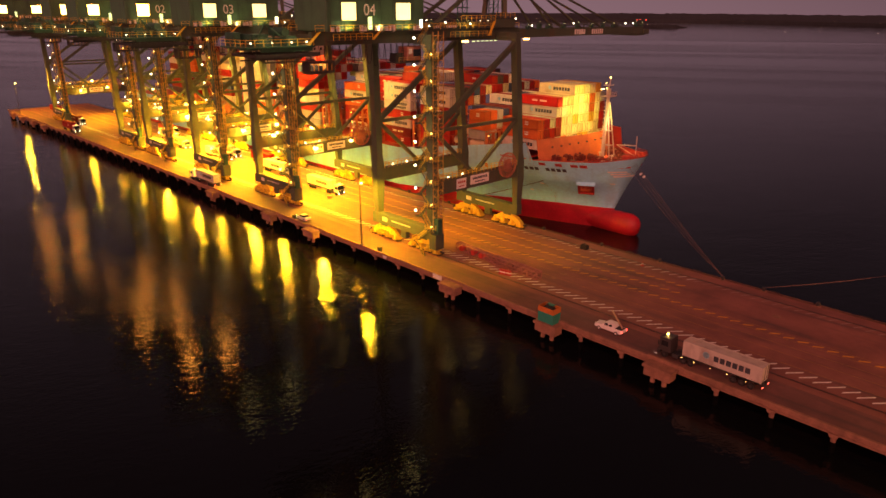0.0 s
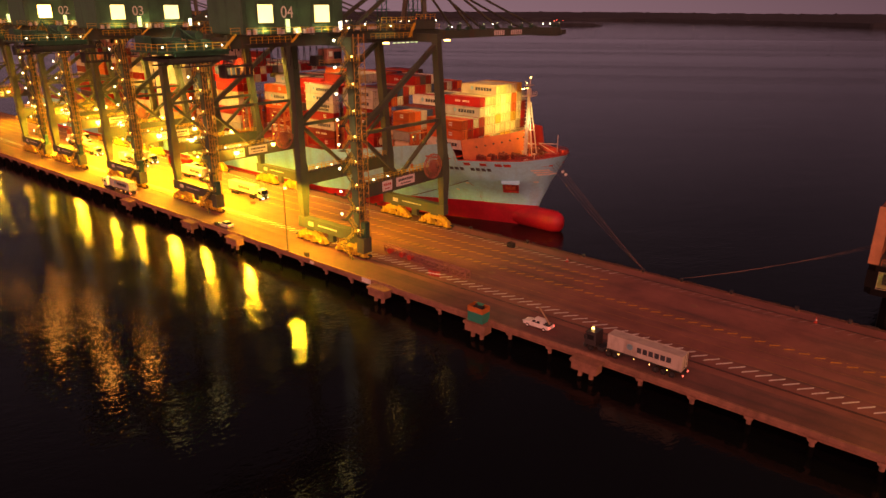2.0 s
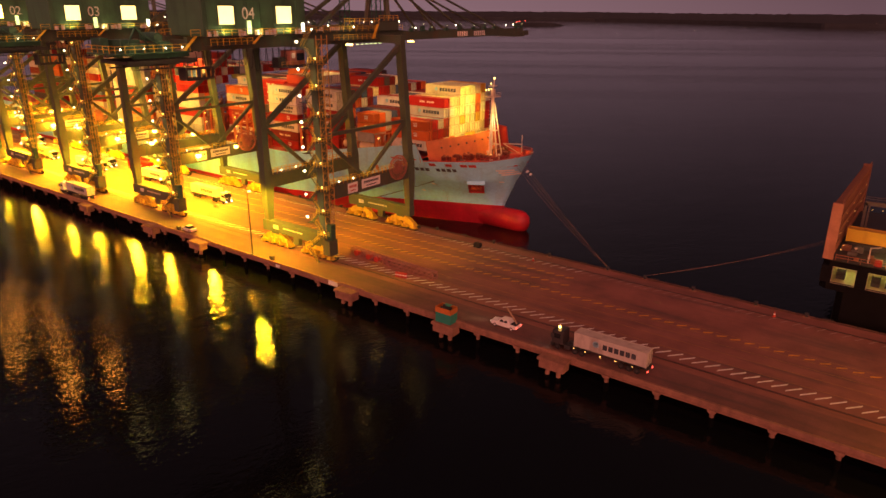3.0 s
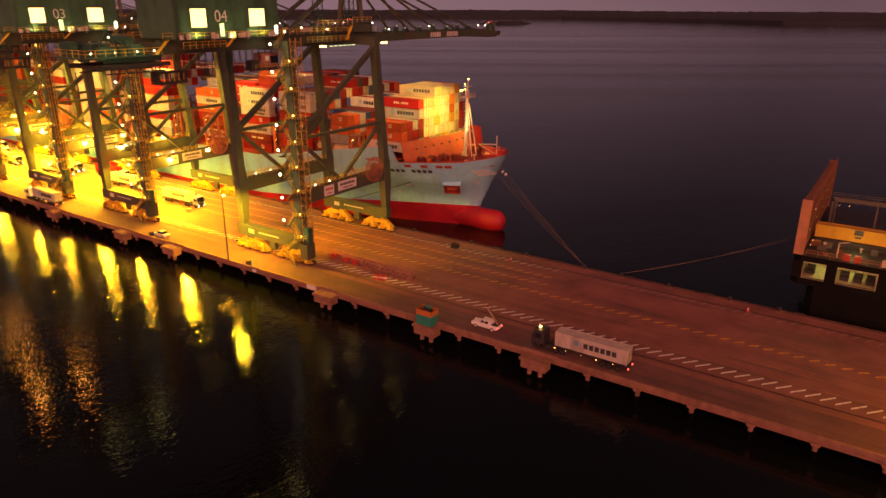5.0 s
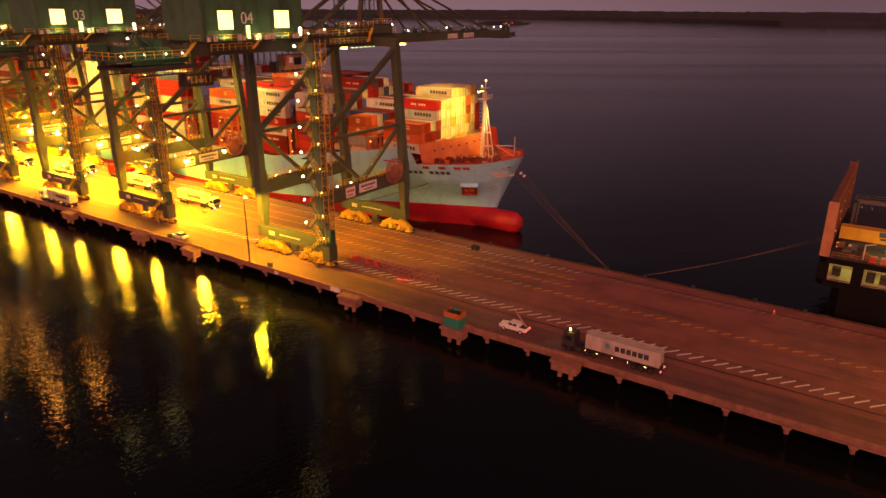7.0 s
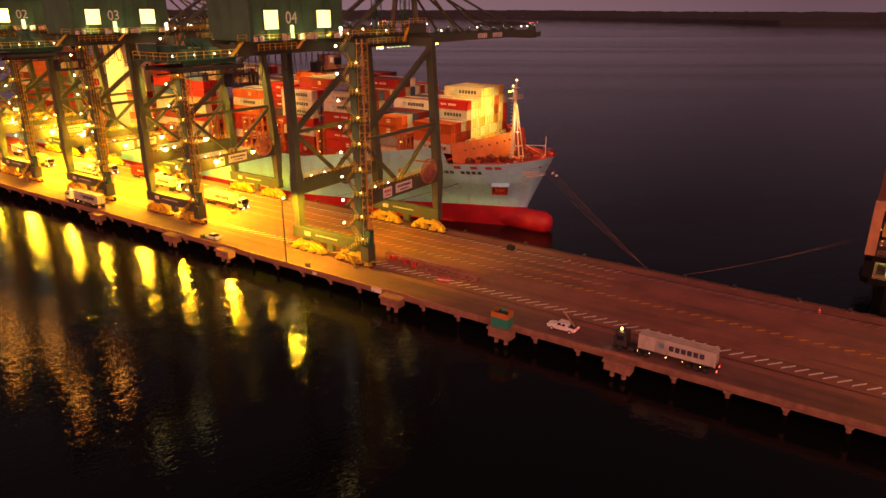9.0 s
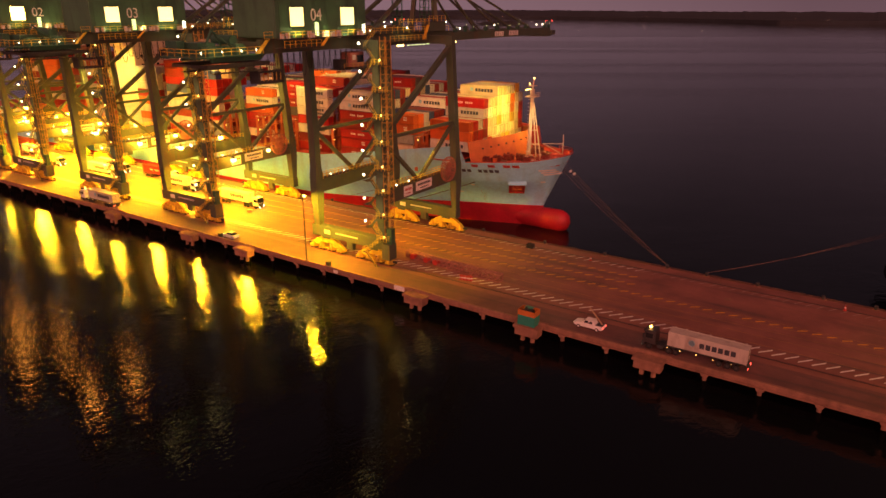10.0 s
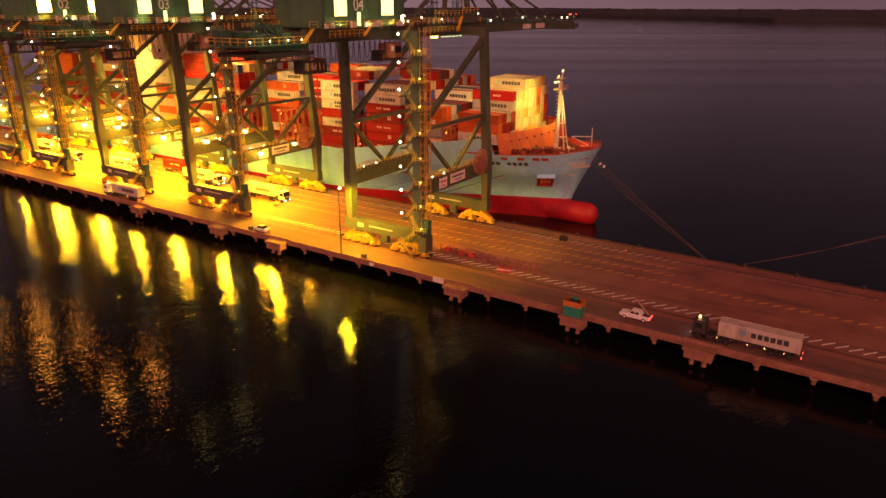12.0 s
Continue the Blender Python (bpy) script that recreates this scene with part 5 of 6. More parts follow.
def container(colour, at, where, mark=True, group="containers stacked on the ship", single=False):
    ob = share("shipping_container", CMESH[colour], None, at)
    tagged(ob, NAMES[colour] + " steel shipping container " + where, "container", group)
    share("door_gear", GEAR, ob)
    if mark and colour in ("white", "grey", "cream"):
        share("side_marking", MARK if single or marks.random() < 0.75 else MARK_TWO, ob)
        share("star_marking", STAR, ob)
    elif mark and colour in ("red", "brown", "orange"):
        share("side_marking", LINES if marks.random() < 0.6 else WIDE, ob)
    return ob


pick = random.Random(7)
ROWY = [SHIP_Y + (k - 7.5) * 2.5 for k in range(16)]
BASE = {0: 17.5, 1: 16.2}
BAYS = [-111.2, -125.3, -138.8, -155.4, -172.0, -186.2, -203.0, -217.2, -234.0, -266.0, -280.2, -297.0, -311.2]


def tiers(bay, row):
    """How many boxes stand in a row of a bay."""
    if bay == 0:
        return (0, 0, 3, 3, 3, 5, 5, 5, 6, 6, 6, 6, 6, 5, 0, 0)[row]
    if bay == 1:
        return (0, 0, 0, 4, 4, 4, 5, 5, 5, 5, 5, 5, 5, 5, 5, 5)[row]
    if bay == 2:
        return (7, 7, 7, 7, 7, 7, 7, 8, 8, 8, 8, 7, 7, 7, 7, 7)[row]
    if bay == 3:
        return (7, 7, 7, 8, 8, 8, 8, 8, 8, 8, 8, 8, 8, 8, 8, 8)[row]
    if bay == 4:
        return (0, 0, 0, 0, 7, 7, 7, 7, 7, 8, 8, 8, 7, 7, 7, 7)[row]
    if bay == 5:
        return (0, 0, 0, 6, 6, 7, 7, 7, 7, 7, 7, 7, 7, 7, 7, 7)[row]
    return (8, 8, 8, 7, 8, 9, 9, 8, 8, 8, 8, 7, 8, 8, 8, 8)[(row + 3 * bay) % 16]


SIDES = {
    (0, 2): ("white", "orange", "orange"), (0, 3): ("orange", "brown", "red"), (0, 5): ("grey", "brown", "brown", "white", "red"), (0, 8): ("cream", "cream", "yellow", "cream", "cream", "cream"),
    (2, 0): ("brown", "red", "red", "brown", "red", "white", "white"), (2, 7): ("red", "red", "brown", "red", "red", "brown", "red", "red"),
    (3, 0): ("red", "brown", "white", "red", "white", "white", "white"), (3, 3): ("red",) * 7 + ("brown",),
    (4, 4): ("brown", "red", "brown", "dark", "brown", "red", "red"), (5, 3): ("white", "brown", "red", "orange", "white", "orange"),
}
END_PALETTE = ["cream", "yellow", "cream", "white", "cream", "orange", "white"]
MIXED = ["white", "white", "red", "brown", "brown", "red", "grey", "cream", "brown", "blue", "white", "dark", "orange"]
named, rest = 0, {}
for bay, right in enumerate(BAYS):
    base = BASE.get(bay, 13.2)
    for row in range(16):
        top = tiers(bay, row)
        for tier in range(top):
            shown = tier == top - 1 or row == 0 or tiers(bay, row - 1) <= tier or bay == 0 or (BASE.get(bay - 1, 13.2) + CH * tiers(bay - 1, row) < base + CH * (tier + 1)) or (bay in (2, 4, 6, 8, 9, 11) and row < 2)
            if not shown:
                continue
            fixed = SIDES.get((bay, row))
            colour = fixed[tier] if fixed and tier < len(fixed) else pick.choice(END_PALETTE if bay == 0 and 4 < row < 13 else MIXED)
            at = (right - CL / 2, ROWY[row], base + CH * tier + 0.02)
            if bay < 6 and named < 290:
                container(colour, at, "stacked on the ship's deck", mark=tiers(bay, row - 1) <= tier if row else True)
                named += 1
            else:
                rest.setdefault(colour, []).append(at)
for row in (0, 1, 2):
    for tier, colour in enumerate(("grey", "orange", "orange") if row < 2 else ("red", "grey", "white")):
        at = (-125.3 - 3.03, ROWY[row], 18.8 + CH * tier)
        ob = tagged(share("short_container", SHORT[colour], None, at), NAMES[colour] + " twenty foot steel container stacked on the ship's deck", "container", "twenty foot containers on the ship")
        if row == 0 and colour == "orange":
            share("side_marking", LINES, ob, (-1.8, 0, 0))


def tank_container(x, y, z):
    """A cream tank lying in an open steel frame."""
    t = thing("tank_container", (x, y, z), "cream cylindrical tank in a red steel container frame", "tank container", "tank containers on the ship")
    bm = bmesh.new()
    tube(bm, (-2.6, 0, 1.3), (2.6, 0, 1.3), 1.05, 18)
    for s in (-1, 1):
        tube(bm, (s * 2.6, 0, 1.3), (s * 2.9, 0, 1.3), 1.05, 18, 0.6)
    part("tank", bm, CM["cream"], t)
    for s in (-1, 1):
        for w in (-1, 1):
            part("frame_post", built(box, (s * 2.95, w * 1.12, 1.28), (0.14, 0.14, 2.5)), M["bulwark"], t)
        for k in (0.1, 2.46):
            part("frame_rail", built(box, (s * 2.95, 0, k), (0.14, 2.1, 0.12)), M["bulwark"], t)
    for w in (-1, 1):
        part("frame_rail", built(box, (0, w * 1.12, 0.1), (5.7, 0.12, 0.12)), M["bulwark"], t)
    part("walk_plank", boxes(((-2.4, -0.25, 2.38), (2.4, 0.25, 2.44))), M["rail"], t)


for row in (0, 1, 2):
    for tier in range(2 if row else 1):
        tank_container(-125.3 - 9.2, ROWY[row], 16.2 + CH * tier)
    tank_container(-125.3 - 3.03, ROWY[row], 16.2)
for colour, places in rest.items():
    bm = bmesh.new()
    for x, y, z in places:
        box(bm, (x, y, z + CH / 2), (CL - 0.1, CW - 0.06, CH - 0.12))
    tagged(part("far_containers", bm, CM[colour]), "rows of " + NAMES[colour] + " containers further aft on the ship", "containers", "", "stuff")


def lashing_bridge(x):
    """Open steel racks between two stacks."""
    b = thing("lashing_bridge", (x, 0, 11.9), "red steel lashing bridge between container stacks", "lashing bridge", "lashing bridges")
    for k in range(17):
        part("post", boxes(((-0.45, SHIP_Y - 20 + 2.5 * k - 0.12, 0), (0.45, SHIP_Y - 20 + 2.5 * k + 0.12, 9.0))), M["bulwark"], b)
    for z in (3.0, 6.0, 9.0):
        part("catwalk", boxes(((-0.6, SHIP_Y - 20.1, z), (0.6, SHIP_Y + 20.1, z + 0.12))), M["bulwark"], b)
        part("handrail", built(railing, (0.55, SHIP_Y - 20, z + 0.12), (0.55, SHIP_Y + 20, z + 0.12), 1.0, 1.25, 0.045), M["bulwark"], b)
        part("handrail", built(railing, (-0.55, SHIP_Y - 20, z + 0.12), (-0.55, SHIP_Y + 20, z + 0.12), 1.0, 1.25, 0.045), M["bulwark"], b)
    for k in range(0, 16, 2):
        y = SHIP_Y - 20 + 2.5 * k
        for z in (0.1, 3.1, 6.1):
            part("brace", built(beam, (0, y, z), (0, y + 2.5, z + 2.8), 0.1), M["bulwark"], b)
    bm = bmesh.new()
    for z in (2.4, 5.4, 8.4):
        ball(bm, (0.5, SHIP_Y - 19.9, z), 0.16)
    part("bridge_lamps", bm, M["lit_amber"], b)


for x in (-124.4, -154.0, -171.0, -185.3, -201.0, -216.2, -232.6):
    lashing_bridge(x)
# accommodation block aft
bm = boxes(((-262.0, SHIP_Y - 17, 11.9), (-250.0, SHIP_Y + 17, 42.0)), ((-260, SHIP_Y - 20, 40.0), (-251, SHIP_Y + 20, 43.5)))
soften(bm, 0.3, 1)
block = part("accommodation", bm, M["mast"], ship, "pale accommodation block")
win_me = mesh_of("cabin_window", boxes(((-0.05, -0.45, -0.5), (0.05, 0.45, 0.5))), M["glass"])
for level in range(8):
    for k in range(10):
        share("cabin_window", win_me, block, (-249.98, SHIP_Y - 14 + 3.1 * k, 15 + 3.1 * level))

# ---- the second ship, stern in view ----
ship2 = thing("moored_ship", (0, 0, 0), "dark hulled container ship moored beyond, lit mooring deck in its stern", "ship")
bm = bmesh.new()
outline = [(-15.4, 142.0), (-15.8, 140.0), (-15.4, 136.2), (-14.2, 135.0), (62, 135.0), (62, 176), (-14.2, 176), (-15.4, 174.8), (-15.8, 170)]
prism(bm, outline, "z", 9.4, 10.4)
prism(bm, outline, "z", 4.9, 6.2)
prism(bm, [(x + 3.0 if x < 0 else x, y + (0.8 if y < 150 else -0.8)) for x, y in outline], "z", -6.0, 4.9)
for x0, x1 in ((-15.4, -13.6), (-9.8, -8.0), (-1.6, 0.4), (7, 9), (16, 62)):
    span(bm, (x0, 135.02, 6.2), (x1, 135.7, 9.4))
for y0, y1 in ((135.7, 140), (145, 150), (160, 165), (172, 175.5)):
    span(bm, (-15.4, y0, 6.2), (-14.9, y1, 9.4))
part("hull", bm, M["blackhull"], ship2, "black hull")
part("mooring_deck_lining", boxes(((-14.7, 143.0, 6.2), (40, 143.3, 9.4)), ((-14.7, 135.8, 6.2), (40, 143.0, 6.26))), M["lit_mooring"], ship2)
frame_bm = bmesh.new()
for x0, x1 in ((-13.6, -9.8), (-8.0, -1.6), (0.4, 7.0)):
    for z in (6.2, 9.32):
        span(frame_bm, (x0, 134.97, z), (x1, 135.0, z + 0.05))
    for x in (x0, x1 - 0.09):
        span(frame_bm, (x, 134.97, 6.2), (x + 0.05, 135.0, 9.4))
part("opening_frames", frame_bm, M["mast"], ship2)
for x, y in ((-12.4, 138.5), (-6.8, 138.0), (-4.6, 138.2), (-2.6, 138.0), (3.0, 138.4)):
    bm = bmesh.new()
    box(bm, (x, y, 6.6), (1.4, 1.6, 0.8))
    tube(bm, (x - 0.6, y, 7.4), (x + 0.6, y, 7.4), 0.6, 12)
    for e in (-0.65, 0.65):
        tube(bm, (x + e - 0.05, y, 7.4), (x + e + 0.05, y, 7.4), 0.85, 12)
    part("winch", bm, M["dark"], ship2)
for x in (-11.5, -5.0, 3.5):
    lamp("mooring_deck_light", (x, 139.5, 9.1), 260, (1.0, 0.85, 0.30), 0.25)
lamp("deck_light", (-6.0, 140.5, 13.6), 420, (1.0, 0.78, 0.25), 0.3)
part("deck", boxes(((-15.0, 135.4, 10.4), (62, 175.6, 10.5))), M["dark"], ship2)
part("deck_rail", built(railing, (-13.5, 135.2, 10.5), (20, 135.2, 10.5), 1.1, 2.0), M["orangewall"], ship2)
# tall lashing wall across the stern
bm = boxes(((-15.6, 175.0, 10.5), (-13.9, 175.6, 21.2)))
part("end_post", boxes(((-15.6, 135.2, 10.5), (-13.9, 135.7, 20.9))), M["tan"], ship2, "faded tan end plate of the lashing wall")
wall = part("lashing_wall", bm, M["lattice_rust"], ship2, "tall orange lashing wall across the stern")
for k in range(16):
    y = 138.0 + 2.4 * k
    part("upright", boxes(((-15.3, y - 0.18, 10.5), (-14.2, y + 0.18, 20.9))), M["lattice_rust"], wall)
for z in (13.0, 15.6, 18.2, 20.7):
    part("walkway", boxes(((-15.4, 135.7, z), (-14.0, 175.0, z + 0.15))), M["lattice_rust"], wall)
    part("walkway_rail", built(railing, (-14.1, 135.7, z + 0.15), (-14.1, 175.0, z + 0.15), 1.0, 2.4), M["lattice_rust"], wall)
bm = bmesh.new()
for k in range(8):
    ball(bm, (-13.85, 138 + 4.6 * k, 17.6 if k % 2 else 14.9), 0.075)
part("wall_lamps", bm, M["lit_dim"], wall)
tagged(share("shipping_container", CMESH["yellow"], None, (-7.4, 146.6, 11.5)), "yellow shipping container with a dark mark on the moored ship", "container", "containers on the moored ship")
bm = boxes(((-6.9, 145.33, 12.9), (-5.4, 145.36, 13.9)), ((-6.7, 145.33, 12.3), (-5.6, 145.36, 12.7)))
part("side_marking", bm, M["letters"], ship2)
part("hatch_coaming", boxes(((-13.0, 144.6, 10.5), (40, 170, 11.45))), M["dark"], ship2)
part("hatch_gantry", boxes(((-12.5, 158.0, 10.5), (-12.0, 158.6, 16.5)), ((10, 158, 10.5), (10.5, 158.6, 16.5)), ((-12.5, 158, 16.0), (30, 158.8, 16.8))), M["grey_steel"], ship2)
for x, y in ((-11.0, 158.0), (-9.2, 158.4), (-13.2, 137.5), (-13.2, 140.5)):
    part("deck_lamp", built(ball, (x, y, 15.2 if y > 150 else 12.0), 0.09), M["lit_dim"], ship2)
for x, c in ((-7.5, "redpaint"), (-5.8, "redpaint"), (-1.5, "mast"), (2.0, "mast")):
    part("deck_locker", boxes(((x, 136.0, 10.5), (x + 1.1, 137.0, 11.6))), M[c], ship2)
part("crane_davit", built(tube, (-8.6, 137.0, 10.5), (-8.6, 137.0, 13.4), 0.12, 8), M["mast"], ship2)
part("davit_arm", built(tube, (-8.6, 137.0, 13.35), (-7.0, 136.6, 13.9), 0.10, 8), M["mast"], ship2)
fittings = random.Random(23)
for k in range(26):
    x, y = fittings.uniform(-13.4, 12.0), fittings.uniform(137.0, 144.0)
    h = fittings.uniform(0.4, 1.4)
    bm = bmesh.new()
    if k % 3:
        box(bm, (x, y, 10.5 + h / 2), (fittings.uniform(0.5, 1.6), fittings.uniform(0.4, 0.9), h))
        soften(bm, 0.04, 1)
        part("deck_fitting", bm, M["grey_steel"] if k % 2 else M["lattice_rust"], ship2)
    else:
        tube(bm, (x, y, 10.5), (x, y, 10.5 + h), 0.14, 10)
        tube(bm, (x, y, 10.5 + h), (x, y, 10.75 + h), 0.32, 12, 0.22)
        part("deck_vent", bm, M["mast"], ship2)
for x in (-11.6, -4.2, 3.0, 10.0):
    part("hatch_post", boxes(((x - 0.15, 158.0, 11.45), (x + 0.15, 158.4, 16.0))), M["grey_steel"], ship2)
part("gantry_rail", built(railing, (-12.4, 158.1, 16.8), (28.0, 158.1, 16.8), 1.0, 2.0), M["grey_steel"], ship2)

# ---- vehicles ----


def wheel_mesh(name, r, w, n=16):
    bm = bmesh.new()
    tube(bm, (0, -w / 2, 0), (0, w / 2, 0), r, n)
    return mesh_of(name, bm, M["rubber"])


TYRE, RIM = wheel_mesh("tyre", 0.50, 0.32), mesh_of("rim", built(tube, (0, -0.18, 0), (0, 0.18, 0), 0.22, 12), M["dark"])
CARTYRE, CARRIM = wheel_mesh("tyre", 0.36, 0.24), mesh_of("rim", built(tube, (0, -0.13, 0), (0, 0.13, 0), 0.2, 10), M["white"])


def wheels(owner, places, tyre, rim):
    for x, y, z in places:
        t = share("wheel", tyre, owner, (x, y, z))
        share("rim", rim, t)


def make_truck(paint):
    """A terminal tractor with a skeletal trailer; front at x = 0, facing -x."""
    t = thing("container_truck", (0, 0, 0), "white cab-over truck with a skeletal container trailer on the quay", "truck", "container trucks")
    bm = bmesh.new()
    prism(bm, [(0.0, 0.95), (0.0, 1.9), (0.22, 3.0), (0.5, 3.25), (2.0, 3.35), (2.1, 0.95)], "y", -1.2, 1.2)
    soften(bm, 0.12, 2)
    cab = part("cab", bm, paint, t)
    bm = bmesh.new()
    prism(bm, [(-0.03, 1.75), (0.17, 2.95), (0.22, 2.95), (0.04, 1.75)], "y", -1.12, 1.12)
    part("windscreen", bm, M["glass"], cab)
    for s in (-1, 1):
        part("side_window", boxes(((0.45, s * 1.2 - 0.03, 1.95), (1.6, s * 1.2 + 0.03, 2.8))), M["glass"], cab)
    part("grille", boxes(((-0.05, -0.95, 1.0), (0.05, 0.95, 1.68))), M["dark"], cab)
    part("bumper", boxes(((-0.14, -1.22, 0.45), (0.3, 1.22, 1.0))), M["dark"], cab)
    part("sun_visor", boxes(((0.0, -1.1, 3.0), (0.25, 1.1, 3.12))), M["dark"], cab)
    part("mirror", boxes(((0.0, -1.5, 2.0), (0.12, -1.3, 2.7)), ((0.0, 1.3, 2.0), (0.12, 1.5, 2.7))), M["dark"], cab)
    for y in (-0.9, 0.9):
        part("headlight", boxes(((-0.18, y - 0.18, 0.72), (-0.14, y + 0.18, 0.9))), M["lit_head"], cab)
    part("beacon", built(ball, (0.8, 0, 3.52), 0.26), M["lit_amber"], cab, "amber beacon")
    part("chassis", boxes(((0.3, -0.5, 0.6), (6.6, 0.5, 0.95)), ((2.4, -1.15, 0.5), (3.4, -0.6, 1.1)), ((2.4, 0.6, 0.5), (3.4, 1.15, 1.1))), M["dark"], t)
    part("trailer_frame", boxes(((3.4, -0.55, 1.0), (16.4, -0.35, 1.38)), ((3.4, 0.35, 1.0), (16.4, 0.55, 1.38)), ((3.6, -1.2, 1.22), (3.9, 1.2, 1.40)), ((9.6, -1.2, 1.22), (9.9, 1.2, 1.40)), ((15.9, -1.2, 1.22), (16.2, 1.2, 1.40)), ((16.3, -1.2, 0.7), (16.45, 1.2, 1.0))), M["dark"], t)
    wheels(t, [(x, y, 0.5) for x in (1.1, 4.3, 5.5, 12.2, 13.5, 14.8) for y in (-1.0, 1.0)], TYRE, RIM)
    for x in (4.0, 6.0, 8.6, 11.2, 14.0):
        part("marker_lamp", boxes(((x, -1.24, 1.0), (x + 0.14, -1.20, 1.08))), M["lit_amber"], t)
    for y in (-1.0, 1.0):
        part("tail_lamp", boxes(((16.45, y - 0.2, 0.75), (16.5, y + 0.2, 0.95))), M["lit_red"], t)
    return t


truck = make_truck(M["cab_dark"])
truck.matrix_basis = pose(-47.5, 93.5, 0)
truck["label"] = "dark cab-over truck with amber beacon hauling a container along the quay"
container("white", (-47.5 + 10.1, 93.5, 1.42), "on the trailer of a truck", group="containers on trucks", single=True)
TRUCKS = [(-214.0, 92.6, 0, "white"), (-163.2, 114.3, 180, "white"), (-193.6, 116.6, 180, "white"), (-230.0, 113.2, 180, "white"), (-233.5, 118.8, 180, "white"), (-262.5, 112.6, 180, "cream"), (-210.0, 121.2, 180, "red"), (-332.0, 93.6, 180, "red"), (-352.0, 102.5, 180, "brown"), (-281.0, 117.0, 180, "white"), (-296.0, 123.0, 180, "orange")]
pale_truck = make_truck(M["white"])
for n, (x, y, rz, colour) in enumerate(TRUCKS):
    one = pale_truck if n == 0 else copy_thing(pale_truck, pose(x, y, 0, 0, 0, rz))
    one.matrix_basis = pose(x, y, 0, 0, 0, rz)
    one["label"] = "white cab-over truck with a " + NAMES[colour] + " container under the sodium light"
    container(colour, (x + (10.1 if rz == 0 else -10.1), y, 1.42), "on the trailer of a truck", group="containers on trucks", single=True)


def car_body(profile, roof, half, roof_half):
    """A car's lower body and cabin; front at -x."""
    bm = bmesh.new()
    prism(bm, profile, "y", -half, half)
    soften(bm, 0.10, 2)
    cabin = bmesh.new()
    a = [cabin.verts.new((x, -half + 0.08 if i in (0, len(roof) - 1) else -roof_half, z)) for i, (x, z) in enumerate(roof)]
    b = [cabin.verts.new((x, half - 0.08 if i in (0, len(roof) - 1) else roof_half, z)) for i, (x, z) in enumerate(roof)]
    cabin.faces.new(a[::-1])
    cabin.faces.new(b)
    for i in range(len(a)):
        j = (i + 1) % len(a)
        cabin.faces.new((a[i], a[j], b[j], b[i]))
    soften(cabin, 0.05, 2)
    return bm, cabin


def make_pickup(x, y):
    p = thing("pickup_truck", (x, y, 0), "white double-cab pickup truck with a timber sticking out of its bed", "pickup truck")
    bm, cabin = car_body([(-2.65, 0.45), (-2.7, 0.95), (-1.3, 1.12), (2.55, 1.12), (2.62, 0.5), (2.2, 0.38), (-2.3, 0.38)], [(-1.35, 1.1), (-0.7, 1.72), (0.85, 1.74), (1.15, 1.1)], 0.92, 0.74)
    part("body", bm, M["white"], p)
    part("cabin", cabin, M["white"], p)
    bm = bmesh.new()
    for s in (-1, 1):
        for x0, x1 in ((-0.78, -0.05), (0.05, 0.72)):
            q = [bm.verts.new((a, s * w, z)) for a, w, z in ((x0 - 0.15, 0.87, 1.2), (x1, 0.87, 1.2), (x1 - 0.05, 0.775, 1.62), (x0 + 0.2, 0.775, 1.62))]
            bm.faces.new(q)
    part("side_window", bm, M["glass"], p)
    part("windscreen", built(beam, (-1.26, 0, 1.22), (-0.78, 0, 1.68), 1.4, 0.03), M["glass"], p)
    part("load_bed", boxes(((1.25, -0.75, 1.0), (2.5, 0.75, 1.16))), M["dark"], p)
    wheels(p, [(a, b, 0.36) for a in (-1.75, 1.6) for b in (-0.86, 0.86)], CARTYRE, CARRIM)
    for s in (-1, 1):
        part("headlight", boxes(((-2.74, s * 0.7 - 0.12, 0.78), (-2.68, s * 0.7 + 0.12, 0.90))), M["lit_lamp"], p)
        part("tail_lamp", boxes(((2.62, s * 0.8 - 0.08, 0.7), (2.67, s * 0.8 + 0.08, 1.0))), M["lit_red"], p)
    part("timber", built(beam, (2.2, 0.1, 1.15), (-0.6, 1.0, 3.4), 0.28, 0.08), M["wood"], p, "long raw timber")
    lamp("pickup_headlight", (x - 2.9, y, 0.8), 500, (1, 0.75, 0.45), 0.1, (x - 9, y, 0.2), 60)


def make_sedan(x, y, label):
    p = thing("car", (x, y, 0), label, "car")
    bm, cabin = car_body([(-2.15, 0.4), (-2.2, 0.8), (-1.0, 0.98), (1.9, 0.98), (2.15, 0.85), (2.15, 0.4), (1.8, 0.3), (-1.8, 0.3)], [(-1.05, 0.96), (-0.45, 1.45), (0.85, 1.47), (1.55, 0.96)], 0.85, 0.64)
    part("body", bm, M["white"], p)
    part("cabin", cabin, M["glass"], p)
    part("roof", boxes(((-0.45, -0.62, 1.44), (0.85, 0.62, 1.50))), M["white"], p)
    wheels(p, [(a, b, 0.34) for a in (-1.4, 1.35) for b in (-0.78, 0.78)], CARTYRE, CARRIM)
    for s in (-1, 1):
        part("headlight", boxes(((-2.24, s * 0.6 - 0.15, 0.62), (-2.18, s * 0.6 + 0.15, 0.78))), M["lit_head"], p)
        part("tail_lamp", boxes(((2.15, s * 0.65 - 0.12, 0.65), (2.2, s * 0.65 + 0.12, 0.82))), M["lit_red"], p)


make_pickup(-57.5, 94.2)
make_sedan(-150.0, 92.6, "small pale car driving along the quay edge")

# ---- loose things on the quay ----


